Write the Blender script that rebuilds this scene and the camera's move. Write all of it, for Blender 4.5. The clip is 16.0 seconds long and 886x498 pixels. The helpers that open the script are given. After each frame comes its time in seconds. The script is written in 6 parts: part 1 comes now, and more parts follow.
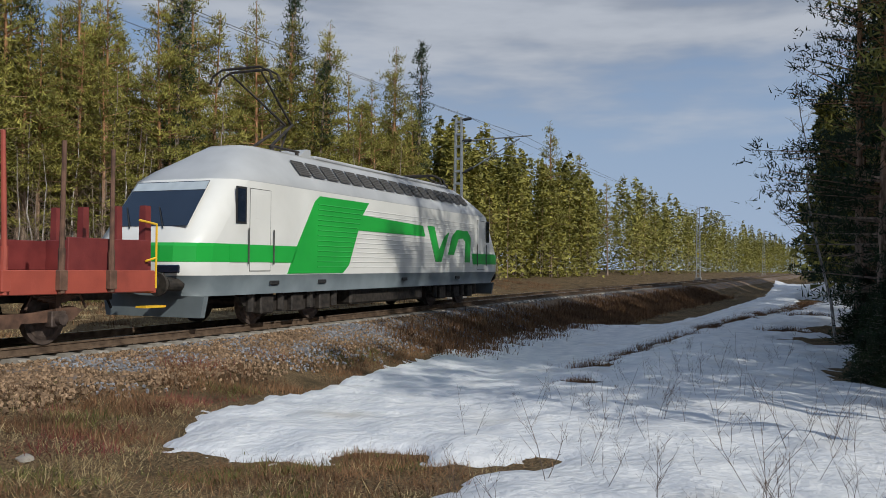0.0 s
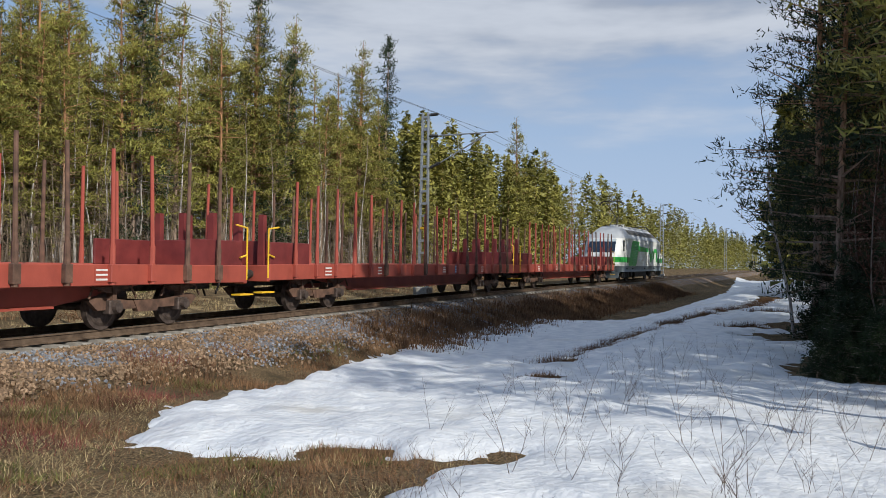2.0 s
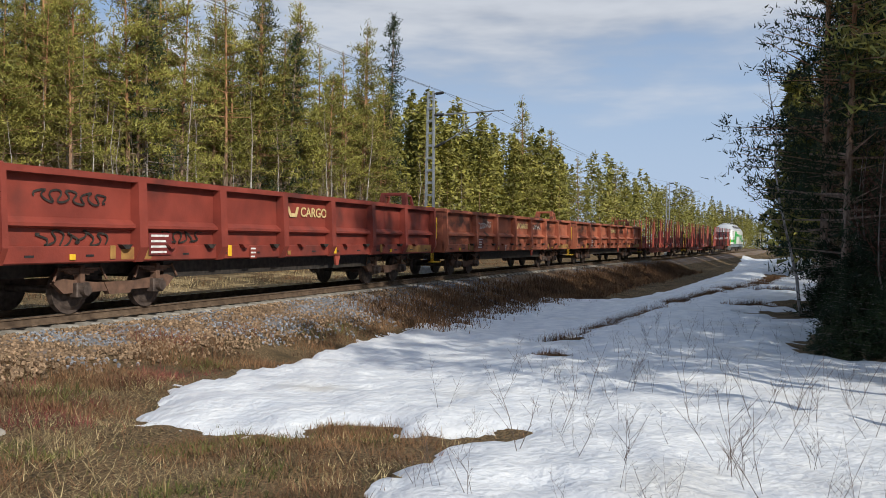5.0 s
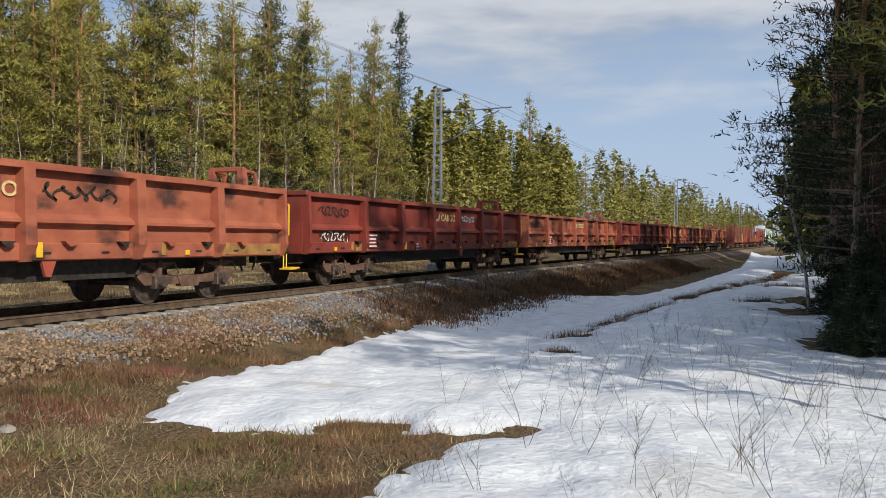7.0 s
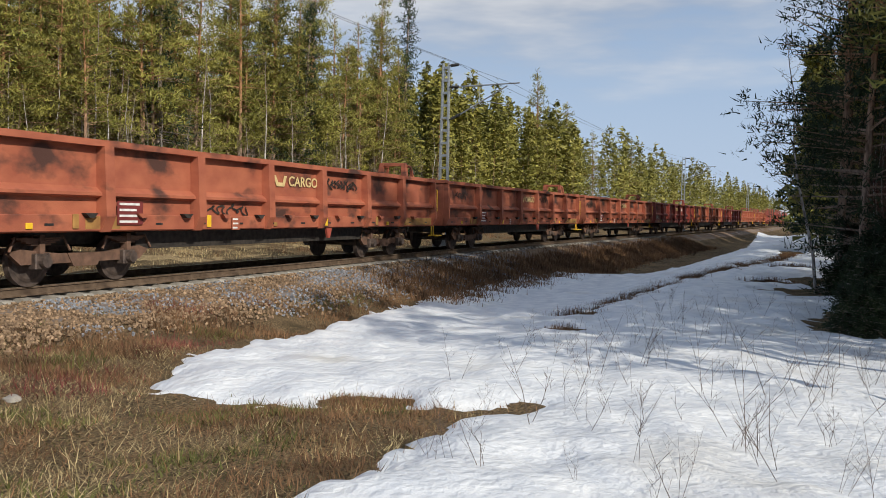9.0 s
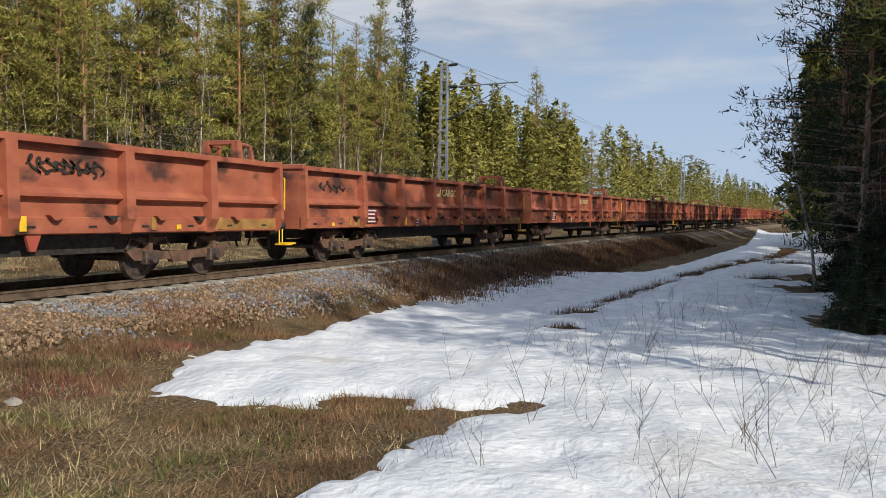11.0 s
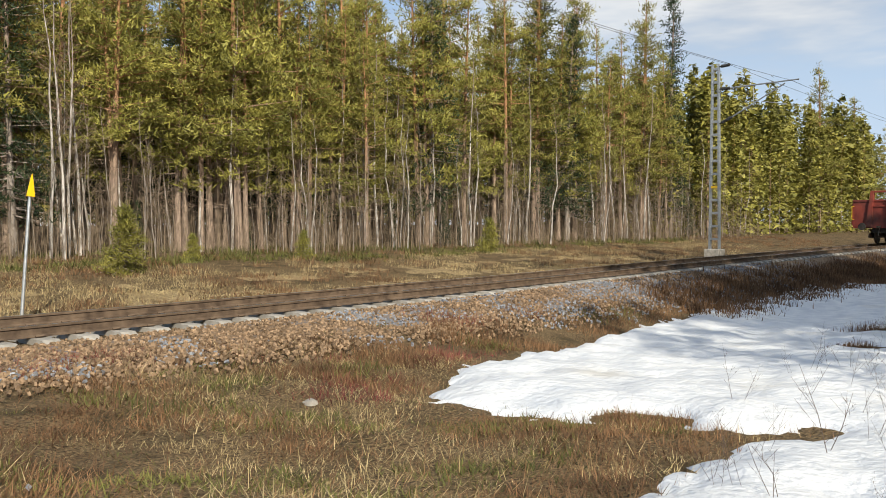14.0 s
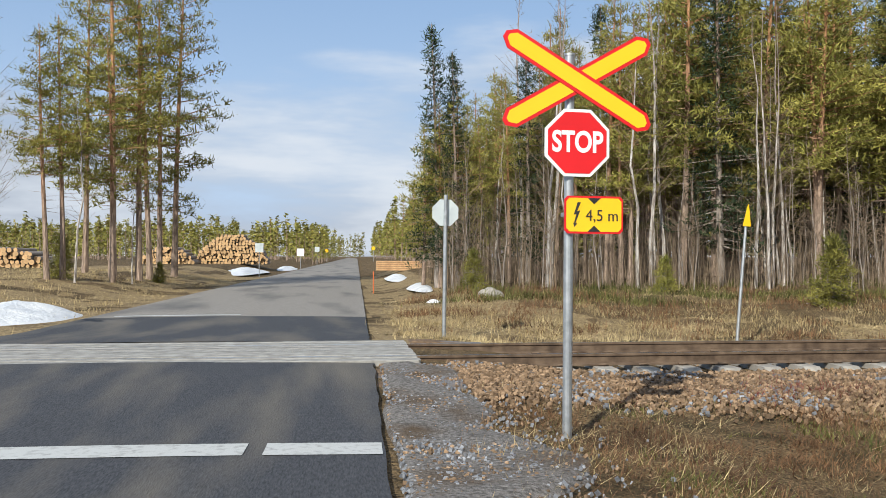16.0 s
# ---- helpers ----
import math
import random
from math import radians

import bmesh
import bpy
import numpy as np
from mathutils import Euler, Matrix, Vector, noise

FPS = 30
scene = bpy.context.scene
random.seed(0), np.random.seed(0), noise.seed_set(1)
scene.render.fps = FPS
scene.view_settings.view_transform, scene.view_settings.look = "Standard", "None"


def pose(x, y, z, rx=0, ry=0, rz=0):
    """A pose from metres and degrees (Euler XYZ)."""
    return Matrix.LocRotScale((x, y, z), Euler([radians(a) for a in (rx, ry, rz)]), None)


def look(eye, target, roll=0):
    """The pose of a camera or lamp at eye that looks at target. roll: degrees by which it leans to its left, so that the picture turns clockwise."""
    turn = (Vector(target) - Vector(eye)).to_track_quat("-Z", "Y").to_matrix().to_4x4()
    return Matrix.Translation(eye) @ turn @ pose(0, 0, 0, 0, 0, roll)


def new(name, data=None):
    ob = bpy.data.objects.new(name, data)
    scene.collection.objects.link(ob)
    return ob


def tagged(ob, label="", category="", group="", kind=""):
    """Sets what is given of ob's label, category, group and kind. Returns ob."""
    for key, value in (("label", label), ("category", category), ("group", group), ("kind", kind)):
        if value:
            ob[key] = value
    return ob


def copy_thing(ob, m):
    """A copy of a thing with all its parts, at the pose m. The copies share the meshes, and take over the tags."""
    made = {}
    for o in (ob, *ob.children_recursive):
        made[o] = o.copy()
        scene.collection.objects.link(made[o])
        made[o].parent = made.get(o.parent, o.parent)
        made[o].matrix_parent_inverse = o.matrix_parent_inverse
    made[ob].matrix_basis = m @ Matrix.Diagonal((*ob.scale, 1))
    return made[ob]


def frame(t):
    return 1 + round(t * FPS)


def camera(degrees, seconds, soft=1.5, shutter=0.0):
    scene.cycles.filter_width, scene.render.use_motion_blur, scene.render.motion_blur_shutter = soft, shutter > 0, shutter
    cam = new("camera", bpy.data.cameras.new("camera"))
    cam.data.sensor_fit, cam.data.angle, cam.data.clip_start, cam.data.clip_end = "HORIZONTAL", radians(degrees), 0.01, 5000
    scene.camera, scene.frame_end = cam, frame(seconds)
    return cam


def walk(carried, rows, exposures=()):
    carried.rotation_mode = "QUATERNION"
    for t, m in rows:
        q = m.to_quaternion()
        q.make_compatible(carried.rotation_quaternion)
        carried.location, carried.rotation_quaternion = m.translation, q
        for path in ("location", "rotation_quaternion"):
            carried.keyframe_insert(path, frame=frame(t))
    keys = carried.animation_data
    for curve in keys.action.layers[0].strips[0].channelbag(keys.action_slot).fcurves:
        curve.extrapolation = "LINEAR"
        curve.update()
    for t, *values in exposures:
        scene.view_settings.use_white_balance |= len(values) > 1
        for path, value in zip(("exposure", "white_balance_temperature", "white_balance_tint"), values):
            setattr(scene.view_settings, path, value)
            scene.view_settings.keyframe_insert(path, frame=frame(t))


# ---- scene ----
cam = camera(54.6, 16.0, soft=0.85)
PATH = [
    (0, (0.148, -13.479, 1.456), (1.999, -12.723, 1.502), 0.6),
    (0.5, (0.118, -13.495, 1.461), (1.997, -12.811, 1.504), 0.7),
    (1, (0.098, -13.499, 1.458), (1.979, -12.818, 1.499), 0.8),
    (1.5, (0.108, -13.493, 1.465), (1.989, -12.814, 1.504), 0.8),
    (2, (0.109, -13.491, 1.458), (1.989, -12.809, 1.494), 0.9),
    (2.5, (0.098, -13.479, 1.46), (1.979, -12.8, 1.494), 1.1),
    (3, (0.101, -13.484, 1.451), (1.983, -12.807, 1.479), 1.1),
    (3.5, (0.113, -13.481, 1.449), (1.998, -12.812, 1.473), 1.1),
    (4, (0.099, -13.483, 1.449), (1.983, -12.811, 1.456), 0.9),
    (6.5, (0.087, -13.478, 1.458), (1.958, -12.77, 1.439), 0.6),
    (7, (0.091, -13.471, 1.446), (1.961, -12.761, 1.427), 0.6),
    (7.5, (0.113, -13.466, 1.436), (1.982, -12.752, 1.414), 0.7),
    (8, (0.127, -13.464, 1.443), (1.994, -12.746, 1.412), 0.7),
    (8.5, (0.13, -13.45, 1.442), (1.996, -12.732, 1.39), 1.0),
    (9, (0.135, -13.452, 1.439), (1.999, -12.731, 1.364), 1.3),
    (11.5, (0.121, -13.468, 1.446), (1.985, -12.748, 1.37), 0.8),
    (12, (0.118, -13.47, 1.441), (1.983, -12.751, 1.362), 0.8),
    (12.5, (0.115, -13.475, 1.442), (1.982, -12.764, 1.362), 0.8),
    (13, (0.123, -13.465, 1.444), (1.991, -12.756, 1.36), 0.9),
    (13.4, (0.125, -13.442, 1.445), (1.987, -12.717, 1.364), 1.0),
    (13.5, (0.128, -13.435, 1.443), (1.975, -12.671, 1.36), 0.7),
    (14, (0.161, -13.354, 1.459), (1.722, -12.105, 1.404), -0.1),
    (14.5, (-0.018, -13.084, 1.421), (1.192, -11.491, 1.415), -0.3),
    (15, (-0.051, -12.975, 1.408), (0.758, -11.145, 1.423), -0.2),
    (15.5, (-0.084, -12.949, 1.415), (0.41, -11.011, 1.435), 0.1),
    (16, (-0.084, -12.941, 1.401), (0.175, -10.958, 1.419), 0.2),
]
walk(cam, [(t, look(eye, target, roll)) for t, eye, target, roll in PATH],
     exposures=[(0, -0.54, 6200, 8), (1.5, -0.24, 6150, 8), (4.2, -0.14, 6300, 8), (9, -0.12, 6500, 8), (13.0, -0.1, 6500, 8), (13.6, 0.06, 6650, 7), (14.5, 0.36, 7000, 6), (16, 0.12, 6300, 6)])

# ---- world and sun ----
SUN_HEADING, SUN_HEIGHT = 32.5, 33.0  # the light travels to this compass heading (from +y towards +x)
world = bpy.data.worlds.new("sky")
scene.world = world
world.use_nodes = True


def build_sky():
    nt = world.node_tree
    nt.nodes.clear()
    out, bg = nt.nodes.new("ShaderNodeOutputWorld"), nt.nodes.new("ShaderNodeBackground")
    sky = nt.nodes.new("ShaderNodeTexSky")
    sky.sky_type, sky.sun_disc = "NISHITA", False
    sky.sun_elevation = radians(SUN_HEIGHT)
    sky.sun_rotation = radians(SUN_HEADING + 180)
    sky.air_density, sky.dust_density, sky.ozone_density = 1.0, 0.3, 2.2
    coord, mp = nt.nodes.new("ShaderNodeTexCoord"), nt.nodes.new("ShaderNodeMapping")
    mp.inputs["Scale"].default_value = (1.0, 1.0, 4.6)
    mp.inputs["Location"].default_value = (0.35, 0.1, 0.4)
    mp.inputs["Rotation"].default_value = (0.0, 0.0, radians(67))
    nt.links.new(coord.outputs["Generated"], mp.inputs["Vector"])

    def cloud_noise(scale, detail, rough):
        n = nt.nodes.new("ShaderNodeTexNoise")
        n.inputs["Scale"].default_value, n.inputs["Detail"].default_value, n.inputs["Roughness"].default_value = scale, detail, rough
        nt.links.new(mp.outputs["Vector"], n.inputs["Vector"])
        return n.outputs["Fac"]

    def calc(op, a, b):
        m = nt.nodes.new("ShaderNodeMath")
        m.operation = op
        for k, v in enumerate((a, b)):
            if isinstance(v, float):
                m.inputs[k].default_value = v
            else:
                nt.links.new(v, m.inputs[k])
        return m.outputs[0]

    def blend(fac, a, b):
        m = nt.nodes.new("ShaderNodeMixRGB")
        for k, v in enumerate((fac, a, b)):
            if isinstance(v, float):
                m.inputs[k].default_value = v
            elif isinstance(v, tuple):
                m.inputs[k].default_value = (*v, 1)
            else:
                nt.links.new(v, m.inputs[k])
        return m.outputs[0]

    def edges(value, lo, hi):
        m = nt.nodes.new("ShaderNodeMapRange")
        m.interpolation_type = "SMOOTHSTEP"
        m.inputs["From Min"].default_value, m.inputs["From Max"].default_value = lo, hi
        nt.links.new(value, m.inputs["Value"])
        return m.outputs["Result"]

    sep = nt.nodes.new("ShaderNodeSeparateXYZ")
    nt.links.new(coord.outputs["Generated"], sep.inputs["Vector"])
    height = sep.outputs["Z"]
    # thin haze towards the horizon over the clear blue
    clear = blend(0.62, sky.outputs["Color"], (5.3, 7.6, 11.7))
    clear = blend(edges(height, 0.34, 0.0), clear, (7.0, 8.6, 11.2))
    # the cloud bank stands high in the east and lies low in the north
    east = calc("SUBTRACT", calc("MULTIPLY", sep.outputs["X"], 1.3), calc("MULTIPLY", sep.outputs["Y"], 1.0))
    lean = calc("MULTIPLY", calc("MULTIPLY", east, calc("SUBTRACT", height, 0.17)), 1.6)
    cover = edges(calc("ADD", cloud_noise(1.5, 6.0, 0.55), lean), 0.43, 0.63)
    grey = blend(edges(cloud_noise(3.0, 5.0, 0.55), 0.36, 0.64), (5.9, 6.3, 7.3), (10.0, 10.2, 10.9))
    nt.links.new(blend(calc("MULTIPLY", cover, 0.9), clear, grey), bg.inputs["Color"])
    bg.inputs["Strength"].default_value = 0.072
    nt.links.new(bg.outputs["Background"], out.inputs["Surface"])


build_sky()
sun_data = bpy.data.lights.new("sun", "SUN")
sun_data.energy, sun_data.angle, sun_data.color = 4.9, radians(0.6), (1.0, 0.93, 0.82)
sun = new("sun", sun_data)
_h, _e = radians(SUN_HEADING), radians(SUN_HEIGHT)
_way = Vector((math.sin(_h) * math.cos(_e), math.cos(_h) * math.cos(_e), -math.sin(_e)))
sun.matrix_world = look((0, -40, 40), Vector((0, -40, 40)) + _way)


# ---- materials ----
def material(name, low, high, rough=0.8, metal=0.0, scale=4.0, detail=6.0, second=None, second_scale=0.6, bump=0.0, bump_scale=40.0,
             island=0.0, contrast=(0.3, 0.7), spec=0.5, per_object=0.0, second_edges=(0.5, 0.68), stretch=None):
    """A node material: noise between two colours, patches of a second pair on a larger scale, fine relief and variation per piece."""
    m = bpy.data.materials.new(name)
    m.use_nodes = True
    nt = m.node_tree
    bsdf = nt.nodes["Principled BSDF"]
    bsdf.inputs["Roughness"].default_value, bsdf.inputs["Metallic"].default_value = rough, metal
    bsdf.inputs["Specular IOR Level"].default_value = spec
    coord = nt.nodes.new("ShaderNodeTexCoord")

    def noise_node(sc, det):
        n = nt.nodes.new("ShaderNodeTexNoise")
        n.inputs["Scale"].default_value, n.inputs["Detail"].default_value = sc, det
        if stretch:
            mp = nt.nodes.new("ShaderNodeMapping")
            mp.inputs["Scale"].default_value = stretch
            nt.links.new(coord.outputs["Object"], mp.inputs["Vector"])
            nt.links.new(mp.outputs["Vector"], n.inputs["Vector"])
        else:
            nt.links.new(coord.outputs["Object"], n.inputs["Vector"])
        return n

    n1 = noise_node(scale, detail)
    r1 = nt.nodes.new("ShaderNodeValToRGB")
    r1.color_ramp.elements[0].position, r1.color_ramp.elements[1].position = contrast
    r1.color_ramp.elements[0].color, r1.color_ramp.elements[1].color = (*low, 1), (*high, 1)
    nt.links.new(n1.outputs["Fac"], r1.inputs["Fac"])
    colour = r1.outputs["Color"]
    if second:
        n2 = noise_node(second_scale, 5.0)
        r2 = nt.nodes.new("ShaderNodeValToRGB")
        r2.color_ramp.elements[0].position, r2.color_ramp.elements[1].position = second_edges
        nt.links.new(n2.outputs["Fac"], r2.inputs["Fac"])
        mx = nt.nodes.new("ShaderNodeMixRGB")
        nt.links.new(r2.outputs["Color"], mx.inputs["Fac"])
        nt.links.new(colour, mx.inputs["Color1"])
        mx.inputs["Color2"].default_value = (*second, 1)
        colour = mx.outputs["Color"]
    for amount, kind, socket in ((island, "ShaderNodeNewGeometry", "Random Per Island"), (per_object, "ShaderNodeObjectInfo", "Random")):
        if amount:
            g, hsv = nt.nodes.new(kind), nt.nodes.new("ShaderNodeHueSaturation")
            mr = nt.nodes.new("ShaderNodeMapRange")
            mr.inputs["To Min"].default_value, mr.inputs["To Max"].default_value = 1 - amount, 1 + amount
            nt.links.new(g.outputs[socket], mr.inputs["Value"])
            nt.links.new(mr.outputs["Result"], hsv.inputs["Value"])
            nt.links.new(colour, hsv.inputs["Color"])
            colour = hsv.outputs["Color"]
    nt.links.new(colour, bsdf.inputs["Base Color"])
    if bump:
        nb, bp = noise_node(bump_scale, 6.0), nt.nodes.new("ShaderNodeBump")
        bp.inputs["Strength"].default_value, bp.inputs["Distance"].default_value = 0.8, bump
        nt.links.new(nb.outputs["Fac"], bp.inputs["Height"])
        nt.links.new(bp.outputs["Normal"], bsdf.inputs["Normal"])
    return m


def bark_material(name, low_dark, low_light, high_dark, high_light, z0, z1):
    """Bark that changes from a lower to an upper colour along the trunk."""
    m = bpy.data.materials.new(name)
    m.use_nodes = True
    nt = m.node_tree
    bsdf = nt.nodes["Principled BSDF"]
    bsdf.inputs["Roughness"].default_value = 0.9
    bsdf.inputs["Specular IOR Level"].default_value = 0.2
    coord = nt.nodes.new("ShaderNodeTexCoord")
    mp, ns, sep = nt.nodes.new("ShaderNodeMapping"), nt.nodes.new("ShaderNodeTexNoise"), nt.nodes.new("ShaderNodeSeparateXYZ")
    mp.inputs["Scale"].default_value = (9, 9, 1.6)
    ns.inputs["Scale"].default_value, ns.inputs["Detail"].default_value = 1.5, 6.0
    nt.links.new(coord.outputs["Object"], mp.inputs["Vector"])
    nt.links.new(mp.outputs["Vector"], ns.inputs["Vector"])
    nt.links.new(coord.outputs["Object"], sep.inputs["Vector"])
    ramps = []
    for a, b in ((low_dark, low_light), (high_dark, high_light)):
        r = nt.nodes.new("ShaderNodeValToRGB")
        r.color_ramp.elements[0].position, r.color_ramp.elements[1].position = 0.35, 0.65
        r.color_ramp.elements[0].color, r.color_ramp.elements[1].color = (*a, 1), (*b, 1)
        nt.links.new(ns.outputs["Fac"], r.inputs["Fac"])
        ramps.append(r)
    mr, mx = nt.nodes.new("ShaderNodeMapRange"), nt.nodes.new("ShaderNodeMixRGB")
    mr.inputs["From Min"].default_value, mr.inputs["From Max"].default_value = z0, z1
    nt.links.new(sep.outputs["Z"], mr.inputs["Value"])
    nt.links.new(mr.outputs["Result"], mx.inputs["Fac"])
    nt.links.new(ramps[0].outputs["Color"], mx.inputs["Color1"])
    nt.links.new(ramps[1].outputs["Color"], mx.inputs["Color2"])
    nt.links.new(mx.outputs["Color"], bsdf.inputs["Base Color"])
    bp = nt.nodes.new("ShaderNodeBump")
    bp.inputs["Distance"].default_value = 0.02
    nt.links.new(ns.outputs["Fac"], bp.inputs["Height"])
    nt.links.new(bp.outputs["Normal"], bsdf.inputs["Normal"])
    return m


M = {}
M["heath"] = material("heath_ground", (0.022, 0.015, 0.009), (0.25, 0.175, 0.095), 0.95, scale=32, detail=10, second=(0.06, 0.045, 0.024), second_scale=1.2, bump=0.1, bump_scale=11, spec=0.1)
M["straw_ground"] = material("straw_covered_ground", (0.12, 0.085, 0.045), (0.4, 0.3, 0.165), 0.95, scale=13, detail=10, second=(0.11, 0.075, 0.045), second_scale=0.8, second_edges=(0.54, 0.7), bump=0.06, bump_scale=14, spec=0.1)
M["shoot"] = material("dark_bare_shoot", (0.06, 0.043, 0.034), (0.14, 0.1, 0.08), 0.9, scale=6, island=0.3, spec=0.15)
M["ballast"] = material("ballast_bed", (0.09, 0.06, 0.04), (0.27, 0.18, 0.11), 0.9, scale=14, detail=5, second=(0.2, 0.2, 0.21), second_scale=0.9, bump=0.05, bump_scale=18, spec=0.2)
M["stone_brown"] = material("ballast_stone_brown", (0.13, 0.085, 0.052), (0.33, 0.225, 0.14), 0.85, scale=9, island=0.5, spec=0.2)
M["stone_grey"] = material("ballast_stone_grey", (0.13, 0.135, 0.15), (0.29, 0.3, 0.325), 0.85, scale=9, island=0.35, spec=0.2)
M["snow"] = material("old_snow", (0.56, 0.58, 0.62), (0.78, 0.78, 0.78), 0.6, scale=2.2, detail=10, second=(0.55, 0.52, 0.47), second_scale=0.5, second_edges=(0.56, 0.8), bump=0.05, bump_scale=9.0, spec=0.3)
M["asphalt"] = material("asphalt", (0.03, 0.031, 0.036), (0.078, 0.079, 0.087), 0.85, scale=60, detail=10, second=(0.16, 0.14, 0.115), second_scale=1.0, second_edges=(0.46, 0.74), stretch=(1.0, 0.22, 1.0), bump=0.008, bump_scale=70, spec=0.3)
M["asphalt_old"] = material("old_pale_asphalt", (0.19, 0.172, 0.155), (0.32, 0.295, 0.265), 0.9, scale=30, detail=8, second=(0.13, 0.125, 0.12), second_scale=0.5, stretch=(1.0, 0.25, 1.0), bump=0.006, bump_scale=90, spec=0.2)
M["road_paint"] = material("worn_road_paint", (0.26, 0.255, 0.245), (0.5, 0.5, 0.485), 0.7, scale=14, detail=12, contrast=(0.25, 0.5), bump=0.003, bump_scale=80)
M["gravel"] = material("crushed_gravel", (0.075, 0.067, 0.06), (0.27, 0.25, 0.235), 0.95, scale=26, detail=4, second=(0.1, 0.07, 0.045), second_scale=1.1, bump=0.03, bump_scale=40, spec=0.15)
M["rail_side"] = material("rusty_rail", (0.07, 0.045, 0.03), (0.2, 0.14, 0.095), 0.75, 0.3, scale=5, detail=7, bump=0.004, bump_scale=50)
M["rail_top"] = material("polished_rail", (0.35, 0.35, 0.37), (0.55, 0.55, 0.57), 0.3, 1.0, scale=9)
M["concrete"] = material("concrete", (0.22, 0.2, 0.175), (0.42, 0.385, 0.335), 0.9, scale=6, detail=8, bump=0.006, bump_scale=60, per_object=0.12)
M["deck_wood"] = material("weathered_deck_board", (0.2, 0.19, 0.175), (0.36, 0.345, 0.32), 0.9, scale=5, detail=8, bump=0.008, bump_scale=30, per_object=0.12)
M["galv"] = material("galvanised_steel", (0.34, 0.36, 0.38), (0.52, 0.54, 0.56), 0.45, 0.7, scale=12, detail=6)
M["dark_metal"] = material("dirty_dark_metal", (0.014, 0.012, 0.011), (0.06, 0.05, 0.042), 0.7, 0.2, scale=8, detail=6)
M["rust_metal"] = material("brown_rusty_steel", (0.07, 0.04, 0.028), (0.19, 0.105, 0.07), 0.8, 0.1, scale=5, detail=8, bump=0.004, bump_scale=40)
M["wheel"] = material("wheel_steel", (0.06, 0.045, 0.04), (0.16, 0.12, 0.1), 0.6, 0.5, scale=9)
M["gond_red"] = material("faded_red_paint", (0.27, 0.072, 0.04), (0.42, 0.132, 0.068), 0.7, scale=1.6, detail=10, second=(0.07, 0.03, 0.022), second_scale=0.9, second_edges=(0.54, 0.66), stretch=(1.0, 1.0, 1.6), bump=0.004, bump_scale=22, per_object=0.0)
M["gond_dark"] = material("dark_red_paint", (0.17, 0.03, 0.02), (0.27, 0.05, 0.032), 0.6, scale=1.7, detail=9, second=(0.08, 0.025, 0.02), second_scale=0.75, second_edges=(0.53, 0.72), bump=0.004, bump_scale=22)
M["flat_red"] = material("flat_wagon_red_paint", (0.3, 0.062, 0.042), (0.4, 0.085, 0.055), 0.55, scale=2.0, detail=8, second=(0.17, 0.04, 0.03), second_scale=0.9, second_edges=(0.58, 0.8), bump=0.003, bump_scale=22)
M["flat_dark"] = material("maroon_paint", (0.12, 0.018, 0.018), (0.2, 0.035, 0.032), 0.6, scale=2.4, detail=8, bump=0.003, bump_scale=22)
M["cream_mark"] = material("cream_lettering", (0.5, 0.36, 0.16), (0.72, 0.56, 0.28), 0.6, scale=9, detail=6)
M["ochre"] = material("ochre_undercoat_stain", (0.2, 0.09, 0.03), (0.4, 0.22, 0.06), 0.75, scale=3, detail=8)
M["loco_white"] = material("loco_white_paint", (0.66, 0.655, 0.62), (0.76, 0.755, 0.72), 0.35, scale=0.8, detail=7)
M["loco_green"] = material("loco_green_paint", (0.02, 0.33, 0.045), (0.03, 0.42, 0.06), 0.35, scale=0.9, detail=6)
M["loco_roof"] = material("loco_light_grey_paint", (0.36, 0.37, 0.38), (0.46, 0.47, 0.48), 0.45, scale=0.9, detail=8)
M["loco_grey"] = material("loco_slate_grey_paint", (0.11, 0.135, 0.15), (0.17, 0.2, 0.215), 0.5, scale=1.4, detail=8)
M["louver"] = material("louvre_grille", (0.06, 0.058, 0.055), (0.13, 0.125, 0.12), 0.6, 0.3, scale=30, detail=4)
M["black"] = material("black_rubber", (0.012, 0.012, 0.012), (0.03, 0.03, 0.03), 0.6, scale=12)
M["yellow"] = material("yellow_paint", (0.7, 0.42, 0.02), (0.85, 0.52, 0.03), 0.5, scale=6)
M["sign_yellow"] = material("sign_yellow_film", (0.85, 0.5, 0.01), (0.92, 0.56, 0.015), 0.4, scale=1.5)
M["sign_red"] = material("sign_red_film", (0.6, 0.008, 0.012), (0.7, 0.012, 0.016), 0.4, scale=1.5)
M["sign_white"] = material("white_sign_film", (0.72, 0.74, 0.75), (0.84, 0.85, 0.85), 0.45, scale=2)
M["sign_back"] = material("grey_sign_back", (0.48, 0.53, 0.55), (0.6, 0.65, 0.66), 0.5, 0.3, scale=3)
M["white_mark"] = material("white_lettering", (0.55, 0.54, 0.52), (0.8, 0.79, 0.76), 0.6, scale=9, detail=6)
M["blue_plate"] = material("blue_plate", (0.03, 0.12, 0.35), (0.05, 0.17, 0.42), 0.5, scale=4)
M["bark_pine"] = bark_material("pine_bark", (0.15, 0.11, 0.085), (0.4, 0.3, 0.235), (0.22, 0.11, 0.055), (0.48, 0.26, 0.135), 3.0, 8.0)
M["bark_birch"] = bark_material("birch_bark", (0.16, 0.13, 0.11), (0.6, 0.56, 0.52), (0.2, 0.14, 0.12), (0.42, 0.36, 0.33), 5.0, 9.0)
